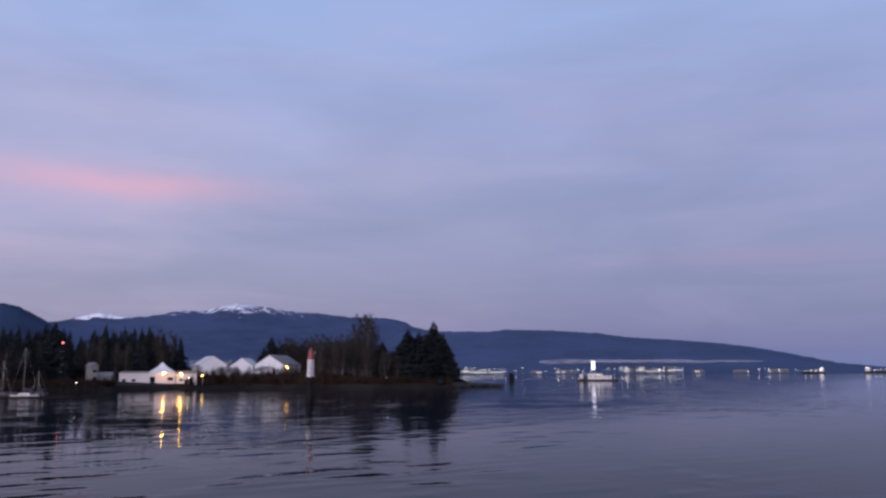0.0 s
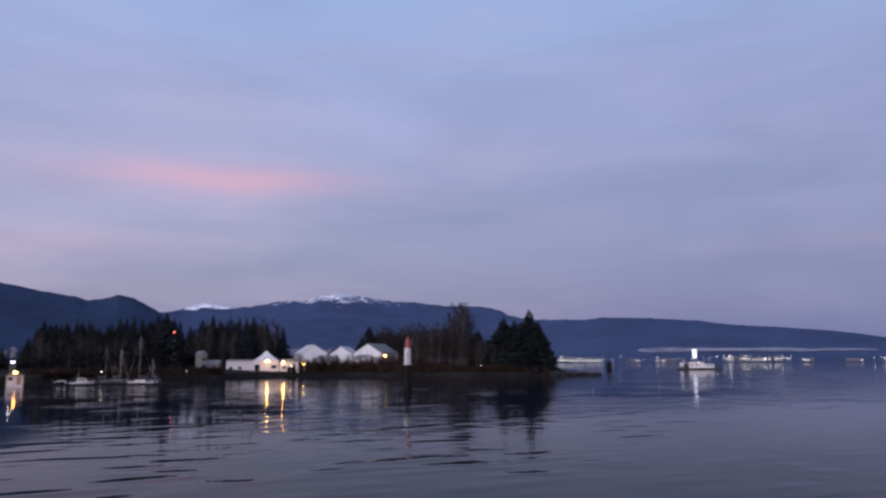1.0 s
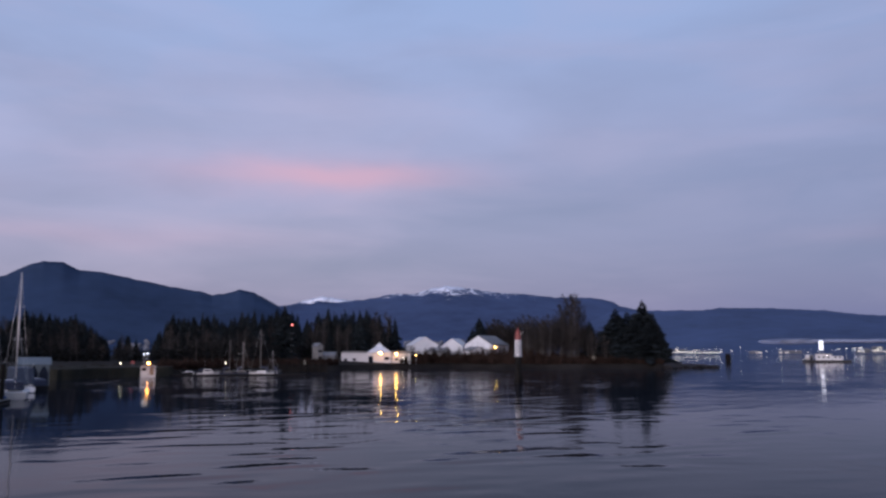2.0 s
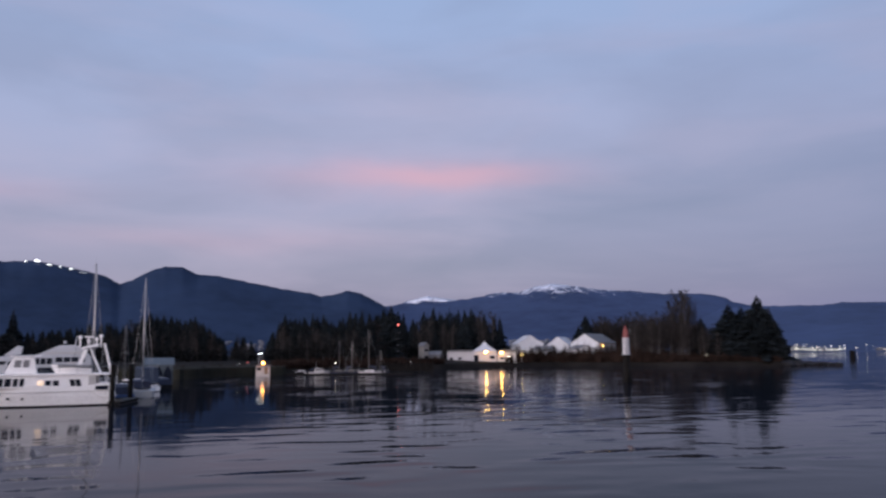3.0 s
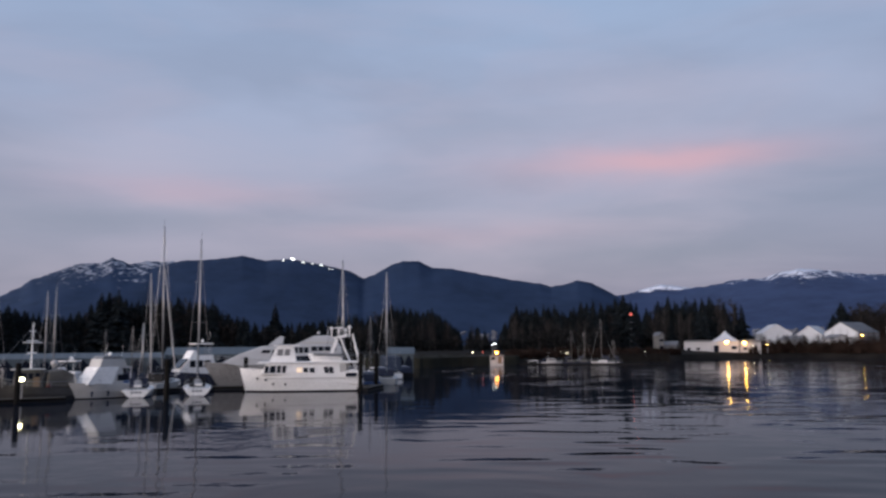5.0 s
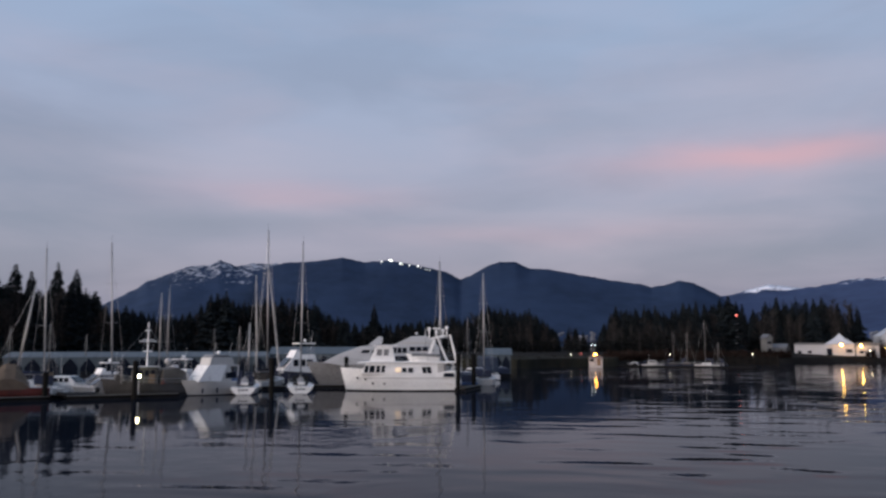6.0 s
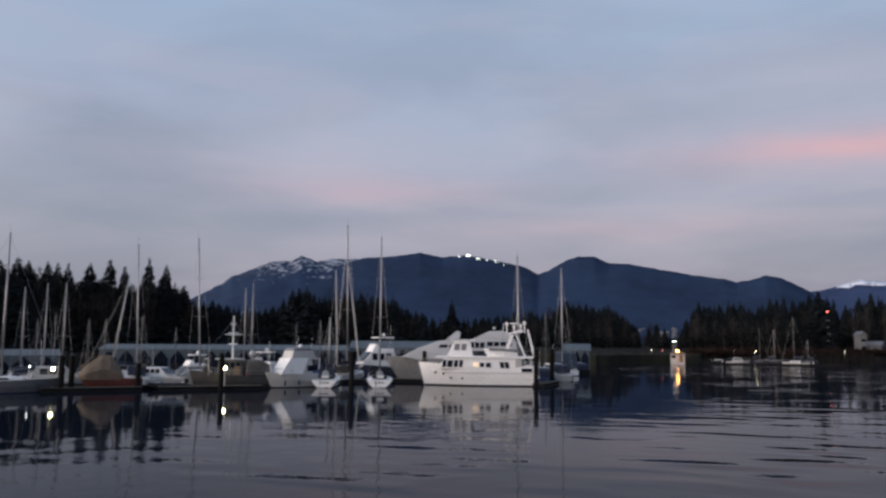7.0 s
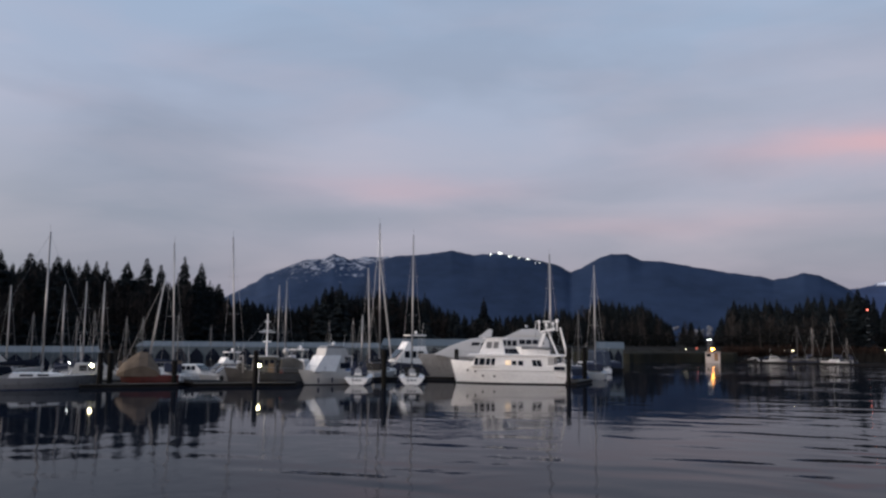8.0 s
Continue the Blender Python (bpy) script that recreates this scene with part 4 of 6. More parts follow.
def far_town():
    """Terminals, warehouses and lamps along the far waterfront."""
    rnd = random.Random(31)
    rows = []
    for b in np.arange(-40.0, 6.0, 0.5):
        rows.append([at(b, 2790, -1.0), at(b, 2800, 2.5), at(b, 2900, 4.0), at(b, 3060, 6.0), at(b, 3260, 10.0)])
    # the far shore takes the hazed hill colour
    grid_mesh("far_shore", rows, M["hill_far"], "dark waterfront on the far side of the inlet", "ground")
    for b, w, h, lab in ((-1.7, 46, 14, "pale lit terminal building"), (-3.1, 110, 8, "long low lit terminal shed"), (-12.8, 40, 14, "pale waterfront warehouse"), (-13.6, 30, 20, "pale waterfront silo block"), (-14.6, 60, 12, "pale waterfront warehouse"),
                         (-15.6, 26, 18, "pale waterfront tower block"), (-17.4, 40, 8, "pale waterfront warehouse"), (-22.4, 60, 9, "pale waterfront warehouse"), (-8.6, 70, 9, "pale waterfront warehouse"), (-6.5, 40, 7, "pale waterfront warehouse"), (-20.1, 50, 7, "pale waterfront warehouse")):
        g = thing("warehouse", at(b, 2830 + rnd.uniform(-10, 30), 2.5), lab + " across the inlet", "building", "buildings of the far waterfront", turn=b)
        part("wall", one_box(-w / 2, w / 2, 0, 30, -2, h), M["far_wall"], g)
        part("roof", prism([(-w / 2 - 1, h), (w / 2 + 1, h), (w / 2 - 3, h + 2.5), (-w / 2 + 3, h + 2.5)], -1, 31), M["roof_grey"], g)
        n = max(3, int(w / 6))
        for k in range(n):
            x = -w / 2 + (k + 0.5) * w / n
            part("window", one_box(x - 1.7, x + 1.7, -0.5, 0.3, h * 0.42, h * 0.42 + 2.6), M["lamp_green" if b > -4 and k % 2 else "far_window"] if rnd.random() < (0.8 if b > -4 or -16 < b < -12 else 0.2) else M["glass"], g)
    for k in range(120):
        b = rnd.choice((rnd.uniform(-24, -1.2), rnd.uniform(-16.5, -12.2), rnd.uniform(-4.4, -1.2)))
        z = rnd.choice((5, 6, 8, 12, 16)) + rnd.uniform(0, 5)
        g = thing("street_lamp", at(b, 2795 + rnd.uniform(0, 30), 2.3), "tiny bright lamp on the far waterfront", "lamp", "lamps of the far waterfront")
        part("pole", one_rod((0, 0, 0), (0, 0, z), 0.25, n=5), M["steel"], g)
        part("globe", ball((0, 0, z + 0.8), rnd.choice((0.6, 0.7, 0.9, 1.2)), 1), M[rnd.choice(("lamp_town", "lamp_town", "lamp_white_far", "lamp_green"))], g)
    # houses on the slope behind, seen through the gap in the woods
    for k in range(60):
        b = rnd.uniform(34.4, 39.5) if k < 34 else rnd.uniform(12.4, 17.5)
        r = 3190 + rnd.uniform(10, 240)
        z = (r - 3150) * 0.17 + 10
        g = thing("far_house", at(b, r, z), "pale house on the distant hillside", "house", "houses on the far slope", turn=rnd.uniform(0, 90))
        s = rnd.uniform(5, 9)
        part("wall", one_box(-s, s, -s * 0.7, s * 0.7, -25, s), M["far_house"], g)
        part("roof", prism([(-s * 1.1, s), (s * 1.1, s), (0, s * 1.7)], -s * 0.8, s * 0.8), M["roof_grey"], g)
    # a floodlit run near the ridge
    for b, e, r in ((49.6, 5.99, 4.5), (49.0, 6.08, 9.0), (48.85, 6.05, 6.0), (48.3, 5.86, 5.5), (48.15, 5.84, 4.5), (47.6, 5.74, 4.0), (47.0, 5.66, 5.5), (46.85, 5.6, 3.5), (46.4, 5.42, 4.0), (46.15, 5.36, 4.0)):
        g = thing("ski_floodlight", at(b, 4270, EYE + 4270 * math.tan(radians(e)) - 20), "bright floodlight on the mountain ski run", "lamp", "floodlights of the ski run")
        part("pole", one_rod((0, 0, -30), (0, 0, 18), 0.6, n=5), M["steel"], g)
        part("lamp", ball((0, 0, 20), r * 0.62, 1), M["ski_lamp"], g)


def mist_bank():
    m = bpy.data.materials.new("thin_mist")
    m.use_nodes = True
    t = m.node_tree
    p = t.nodes["Principled BSDF"]
    p.inputs["Base Color"].default_value = (0.25, 0.29, 0.41, 1)
    p.inputs["Roughness"].default_value = 1.0
    pos = t.nodes.new("ShaderNodeNewGeometry").outputs["Position"]
    n = noise_of(t, mapped(t, pos, (0.006, 0.006, 0.05)), 1.0, 5.0, 0.6, 0.5)
    a = ramp(t, n, [(0.34, 0.0), (0.64, 0.42)])
    link(t, a, p.inputs["Alpha"])
    rnd = random.Random(4)
    bm = bmesh.new()
    for k in range(34):
        b = -7.6 - 13.5 * k / 34
        bmesh.ops.create_icosphere(bm, subdivisions=3, radius=1.0,
                                   matrix=Matrix.Translation(at(b, 3000 + rnd.uniform(-15, 15), 46 - 6 * k / 34 + rnd.uniform(-2, 2))) @ Euler((0, 0, radians(b))).to_matrix().to_4x4() @ Matrix.Diagonal((48 * rnd.uniform(0.8, 1.4), 20, rnd.uniform(7, 11) * (1.1 - 0.6 * k / 34), 1)))
    whole("mist_bank", bm, m, "thin pale mist lying along the far hills", "mist", "stuff", smooth=True)


M["lamp_white_far"] = glowing("distant_white_lamp", (0.95, 0.97, 1.0), 4.0)


# ---------------------------------------------------------------- boats
def hull_shape(l, b, zb, zs, rake=0.10, transom=0.8, draft=0.7, flare=0.3, tuck=0.0):
    """A hull: bow along +x, water at z = 0, a closed deck at the sheer."""
    rings = []
    for k in range(17):
        s = k / 16
        z = zs + (zb - zs) * s ** 1.7
        if s < 0.45:
            w = transom + (1 - transom) * math.sin(s / 0.45 * math.pi / 2)
        else:
            w = 1 - ((s - 0.45) / 0.55) ** 2.5
        w = max(w, 0.012) * b / 2
        ww = w * (1 - flare * s ** 1.5 - tuck * (1 - s) ** 2)
        x = -l / 2 + l * s
        cut = rake * l * s ** 3
        side = [(x, w, z), (x - 0.35 * cut, (w * 0.55 + ww * 0.45) * 1.0, z * 0.5), (x - 0.8 * cut, ww * 0.93, 0.0), (x - cut, ww * 0.6, -draft * 0.7), (x - cut, 0.0, -draft)]
        rings.append(side + [(p[0], -p[1], p[2]) for p in side[-2::-1]])
    return loft(rings)


def stripe_shape(l, b, rake, transom, flare, z0, z1, out=0.02):
    """A painted band round the hull at the water."""
    rings = []
    for k in range(17):
        s = k / 16
        w = transom + (1 - transom) * math.sin(s / 0.45 * math.pi / 2) if s < 0.45 else 1 - ((s - 0.45) / 0.55) ** 2.5
        w = max(w, 0.012) * b / 2 * (1 - flare * s ** 1.5) * 0.96 + out
        x = -l / 2 + l * s - 0.76 * rake * l * s ** 3
        rings.append([(x, w, z0), (x, w + 0.015, z1), (x, -w - 0.015, z1), (x, -w, z0)])
    return loft(rings)


def panes(parent, spans, z0, z1, y, slant=0.0, lit=(), depth=0.05, name="window", mat="glass"):
    """Side windows, one mesh a pane, on both sides of the house."""
    for k, (a, b) in enumerate(spans):
        for s in (1, -1):
            pts = [(a, z0), (b, z0), (b + slant, z1), (a + slant, z1)]
            m = M["lit_window"] if (k in lit and s > 0) else M[mat]
            part(name, prism(pts, s * y - depth / 2, s * y + depth / 2), m, parent, "warmly lit window" if k in lit and s > 0 else "")


def railing(parent, pts, height=0.75, mat="steel"):
    """Stanchions and a top rail along deck points."""
    bm = bmesh.new()
    for a, b in zip(pts, pts[1:]):
        rod(bm, (a[0], a[1], a[2] + height), (b[0], b[1], b[2] + height), 0.025, n=5)
        rod(bm, (a[0], a[1], a[2] + height * 0.5), (b[0], b[1], b[2] + height * 0.5), 0.015, n=4)
    rail = part("rail", bm, M[mat], parent)
    for p in pts:
        part("stanchion", one_rod(p, (p[0], p[1], p[2] + height), 0.022, n=5), M[mat], rail)


def motor_yacht():
    """The white raised-pilothouse yacht, broadside on."""
    h = thing("motor_yacht", at(47.95, 111.5, 0), "white raised-pilothouse motor yacht with lit cabin window", "yacht", turn=180 + 47.95)
    part("hull", hull_shape(16.3, 4.9, 3.15, 2.3, 0.07, 0.92, 1.2, 0.35), M["white"], h).matrix_basis = pose(0.55, 0, 0)
    part("boot_stripe", stripe_shape(16.3, 4.9, 0.07, 0.92, 0.35, -0.3, 0.17), M["black"], h, "black waterline stripe").matrix_basis = pose(0.55, 0, 0)
    part("rub_rail", one_box(-7.2, 5.4, 2.44, 2.50, 1.72, 1.80, bevel=0.02), M["offwhite"], h)
    part("house", prism([(5.9, 2.3), (5.1, 3.75), (-5.6, 3.75), (-4.6, 2.2)], -2.30, 2.30, bevel=0.08), M["white"], h)
    part("upper_deck", prism([(6.4, 3.72), (6.1, 3.95), (-6.9, 3.95), (-7.0, 3.78), (-6.6, 3.70)], -2.50, 2.50, bevel=0.04), M["white"], h, "overhanging white boat deck")
    panes(h, ((4.85, 5.35), (3.98, 4.68), (3.28, 3.78), (2.62, 3.08)), 2.50, 3.42, 2.31, -0.10)
    panes(h, ((0.48, 1.12), (-0.30, 0.28), (-1.2, -0.55)), 2.02, 3.12, 2.31, 0.0, lit=(0,))
    for x in (1.16, 0.44, -0.36, -1.25):
        part("window_post", one_box(x - 0.03, x + 0.03, 2.30, 2.38, 2.0, 3.15), M["white"], h)
    part("cabin_lamp", ball((0.92, 2.36, 2.75), 0.15, 2, 1.2), M["lit_window"], h, "warm cabin lamp behind the glass", smooth=True)
    panes(h, ((-3.2, -2.65), (-3.85, -3.3)), 1.75, 3.22, 2.31, 0.3)
    for x, y, z in ((6.3, 1.34, 1.75), (5.2, 1.74, 1.6), (4.2, 1.92, 1.05), (2.65, 2.14, 1.0)):
        part("porthole", one_rod((x, y - 0.25, z), (x, y, z), 0.14, n=12), M["glass"], h)
    # pilothouse
    ph = part("pilothouse", prism([(4.7, 3.95), (3.95, 5.75), (3.6, 6.05), (1.6, 6.05), (1.2, 3.95)], -1.75, 1.75, bevel=0.07), M["white"], h)
    # clear panes: the light through them is put in as opaque grey
    panes(ph, ((3.05, 3.75), (2.15, 2.8)), 4.75, 5.6, 1.76, -0.1, mat="grey_hull")
    part("roof", one_box(0.9, 4.3, -1.95, 1.95, 6.03, 6.17, bevel=0.05), M["white"], ph)
    part("windscreen", prism([(4.55, 4.5), (4.62, 4.5), (4.12, 5.6), (4.05, 5.6)], -1.4, 1.4), M["glass"], ph)
    # aft cockpit, its bulwark and the bathing platform
    part("bulwark", prism([(-4.4, 1.9), (-4.4, 2.45), (-6.3, 2.8), (-7.0, 2.7), (-7.5, 2.2), (-7.72, 1.2), (-7.6, 0.9), (-6.0, 0.9)], -2.40, 2.40, bevel=0.1), M["white"], h)
    # thin dark panel on the bulwark paints the shade of the cockpit recess
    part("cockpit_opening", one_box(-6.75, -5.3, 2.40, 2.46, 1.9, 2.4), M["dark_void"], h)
    part("aft_bulkhead", one_box(-5.75, -5.6, -2.1, 2.1, 2.3, 3.72), M["offwhite"], h)
    for x in (-6.6, -4.9):
        for y in (-2.2, 2.2):
            part("post", one_rod((x, y, 2.3), (x, y, 3.75), 0.07), M["white"], h)
    part("swim_platform", one_box(-8.7, -7.6, -2.1, 2.1, 0.32, 0.48, bevel=0.05), M["teak"], h)
    part("wing_door", one_box(-5.4, -4.5, 2.30, 2.36, 1.7, 3.6, bevel=0.02), M["offwhite"], h)
    # ship's boat on its chocks
    boat = part("dinghy", hull_shape(4.6, 1.8, 1.0, 0.8, 0.14, 0.85, 0.15, 0.3), M["white"], h, "pale ship's dinghy")
    boat.matrix_basis = pose(-2.5, 1.2, 4.0)
    part("console", one_box(-0.5, 0.3, -0.3, 0.3, 0.7, 1.35, bevel=0.06), M["offwhite"], boat)
    part("tube", one_rod((-2.3, 0.86, 0.75), (1.5, 0.72, 0.9), 0.2, n=10), M["grey_hull"], boat)
    # radar arch with domes and aerials
    arch = part("radar_arch", prism([(-2.9, 4.0), (-3.35, 4.0), (-4.35, 6.9), (-4.0, 6.9)], -1.6, -1.35, bevel=0.04), M["white"], h)
    part("leg", prism([(-2.9, 4.0), (-3.35, 4.0), (-4.35, 6.9), (-4.0, 6.9)], 1.35, 1.6, bevel=0.04), M["white"], arch)
    for y in (-1.47, 1.47):
        part("strut", one_rod((-5.9, y, 4.0), (-4.6, y, 7.1), 0.09, 0.07), M["white"], arch)
    part("crossbeam", prism([(-3.6, 6.9), (-5.6, 7.25), (-5.5, 7.6), (-3.7, 7.15)], -1.6, 1.6, bevel=0.05), M["white"], arch)
    for x, y, z, r in ((-3.4, 1.2, 8.35, 0.24), (-5.8, 1.1, 8.5, 0.25), (-5.4, -1.1, 8.2, 0.22), (-4.4, 0.0, 7.95, 0.18)):
        part("radar_dome", ball((x, y, z), r), M["white"], arch, smooth=True)
        part("pedestal", one_rod((x, y, 7.1), (x, y, z - 0.2), 0.09), M["white"], arch)
    part("scanner", one_box(-5.0, -3.9, -0.1, 0.1, 8.35, 8.5, bevel=0.03), M["white"], arch)
    part("scanner_post", one_rod((-4.4, 0, 7.2), (-4.4, 0, 8.4), 0.09), M["white"], arch)
    part("aerial", one_rod((-4.6, 0.4, 7.4), (-4.9, 0.5, 10.6), 0.03, 0.012, n=5), M["white"], arch)
    part("aerial", one_rod((-2.7, 1.4, 4.0), (-3.0, 1.4, 8.0), 0.03, 0.012, n=5), M["navy"], arch)
    crane = part("crane", one_rod((-7.1, 1.6, 3.9), (-6.2, 1.6, 7.6), 0.18, 0.12, n=8), M["white"], h, "white boat crane arm")
    part("hook_line", one_rod((-6.2, 1.6, 7.6), (-5.9, 1.4, 5.0), 0.03, n=4), M["steel"], crane)
    railing(h, [(7.9, 0.5, 2.95), (6.9, 1.45, 2.8), (5.9, 1.95, 2.65), (5.0, 2.2, 2.55)], 0.7)
    railing(h, [(0.8, 2.4, 3.95), (-1.2, 2.4, 3.95), (-3.2, 2.4, 3.95), (-5.2, 2.4, 3.95), (-6.8, 2.4, 3.95)], 0.75)
    part("name_board", one_box(-7.80, -7.72, -0.9, 0.9, 1.3, 1.55), M["navy"], h)
    part("anchor", one_box(7.7, 8.2, -0.15, 0.15, 2.3, 2.75, bevel=0.04), M["steel"], h)


def large_yacht():
    """The long silver-hulled yacht moored behind."""
    h = thing("large_yacht", at(49.4, 123.5, 0), "long silver-grey yacht with a sloping pale grey superstructure", "yacht", turn=180 + 49.4)
    part("hull", hull_shape(23.5, 5.8, 3.75, 2.9, 0.13, 0.9, 1.3, 0.4), M["grey_hull"], h)
    part("boot_stripe", stripe_shape(23.5, 5.8, 0.13, 0.9, 0.4, -0.3, 0.2), M["black"], h)
    part("coachroof", prism([(9.0, 3.6), (6.5, 4.9), (3.4, 6.0), (-0.5, 6.25), (-8.3, 6.0), (-8.6, 2.9), (6, 3.0)], -2.35, 2.35, bevel=0.18), M["pale_grey"], h)
    panes(h, ((2.2, 3.4), (0.9, 1.9)), 5.0, 5.45, 2.36, -0.25)
    panes(h, ((-1.9, -1.1), (-2.65, -2.05), (-3.45, -2.8)), 5.0, 5.8, 2.36)
    panes(h, ((-4.7, -3.85), (-5.65, -4.85), (-6.65, -5.8), (-7.5, -6.8)), 5.25, 5.92, 2.36)
    # no deck is cut in: a dark strip stands for the overhang's shade
    part("side_deck", one_box(-8.2, -1.2, 2.34, 2.39, 3.2, 4.55), M["dark_void"], h, "dark panel for the shade under the side deck overhang")
    fly = part("flybridge", prism([(-1.0, 6.1), (-2.4, 6.5), (-3.8, 7.3), (-4.3, 7.5), (-6.4, 7.55), (-7.4, 7.0), (-8.2, 6.05)], -2.0, 2.0, bevel=0.12), M["pale_grey"], h)
    part("windscreen", prism([(2.4, 6.15), (0.7, 7.5), (0.1, 7.35), (0.3, 6.3)], -1.7, 1.7, bevel=0.04), M["pale_grey"], fly)
    part("side_rail", one_box(-7.6, -2.6, 2.02, 2.08, 6.35, 6.6, bevel=0.02), M["offwhite"], fly)
    part("radar_dome", ball((-5.0, 0.0, 7.95), 0.22), M["pale_grey"], fly, smooth=True)
    part("mast", one_rod((-6.3, 0, 7.4), (-6.5, 0, 8.8), 0.08, 0.04), M["pale_grey"], fly)
    railing(h, [(11.2, 0.4, 4.15), (9.4, 1.5, 3.9), (7.4, 2.2, 3.6), (5.0, 2.6, 3.35), (2.5, 2.7, 3.15)], 0.8)


def cruiser(b, d, l, beam, turn, label, hull="white", fly=True, cover=None, group="", height=1.0, name="motor_cruiser", aerial=True):
    """A smaller motor boat: cabin with raked screen, side windows, flybridge or canvas, rails."""
    h = thing(name, at(b, d, 0), label, "boat", group, turn=180 + b + turn)
    zb, zs = 0.16 * l * height, 0.105 * l * height
    part("hull", hull_shape(l, beam, zb, zs, 0.11, 0.9, 0.6, 0.35), M[hull], h)
    part("boot_stripe", stripe_shape(l, beam, 0.11, 0.9, 0.35, -0.2, 0.10), M["black"], h)
    top = zs + 0.17 * l * height
    w = beam * 0.40
    part("cabin", prism([(l * 0.26, zs * 1.12), (l * 0.10, top), (-l * 0.20, top), (-l * 0.26, zs)], -w, w, bevel=0.07), M["white" if hull != "offwhite" else "offwhite"], h)
    panes(h, ((l * 0.03, l * 0.10), (-l * 0.06, l * 0.01), (-l * 0.16, -l * 0.08)), zs + (top - zs) * 0.45, zs + (top - zs) * 0.85, w + 0.01)
    part("windscreen", prism([(l * 0.225, zs * 1.12 + 0.35 * (top - zs)), (l * 0.24, zs * 1.12 + 0.35 * (top - zs)), (l * 0.125, top * 0.97), (l * 0.11, top * 0.97)], -w * 0.85, w * 0.85), M[cover or "glass"], h, "white canvas screen cover" if cover else "")
    if cover:
        part("screen_cover", prism([(l * 0.31, zs * 1.18), (l * 0.12, top + 0.06), (l * 0.0, top + 0.06), (l * 0.03, zs * 1.3)], -w * 1.04, w * 1.04, bevel=0.05), M[cover], h, "white canvas over the slanting windscreen")
    if fly:
        f = part("flybridge", prism([(l * 0.10, top), (l * 0.05, top + 0.09 * l), (l * 0.02, top + 0.09 * l), (l * 0.0, top + 0.03 * l), (-l * 0.2, top + 0.03 * l), (-l * 0.2, top)], -w * 0.9, w * 0.9, bevel=0.04), M["white"], h)
        part("hardtop", one_box(-l * 0.2, l * 0.03, -w * 0.9, w * 0.9, top + 0.165 * l, top + 0.18 * l, bevel=0.03), M["white"], f)
        for x in (-l * 0.18, l * 0.0):
            for y in (-w * 0.8, w * 0.8):
                part("post", one_rod((x, y, top), (x, y, top + 0.17 * l), 0.035, n=6), M["steel"], f)
        part("radar_dome", ball((-l * 0.1, 0, top + 0.21 * l), 0.25), M["white"], f, smooth=True)
    else:
        part("canvas", prism([(-l * 0.2, top - 0.1), (-l * 0.22, top + 0.02), (-l * 0.42, zs + 0.75 * (top - zs)), (-l * 0.46, zs)], -w * 1.02, w * 1.02, bevel=0.05), M["navy"], h, "dark canvas cockpit cover")
    if aerial:
        part("aerial", one_rod((-l * 0.15, w * 0.6, top), (-l * 0.17, w * 0.6, top + 0.34 * l), 0.022, 0.01, n=5), M["white"], h)
    for x in (-0.25, 0.02, 0.24):
        part("fender", one_rod((l * x, beam * 0.5 + 0.12, 0.25), (l * x, beam * 0.5 + 0.12, 0.85), 0.12, n=8), M["white" if hull != "white" else "navy"], h)
    railing(h, [(l * 0.47, 0.1, zb), (l * 0.38, beam * 0.22, zb * 0.93), (l * 0.27, beam * 0.36, zb * 0.86), (l * 0.14, beam * 0.44, zs + (zb - zs) * 0.4)], 0.55)
    return h


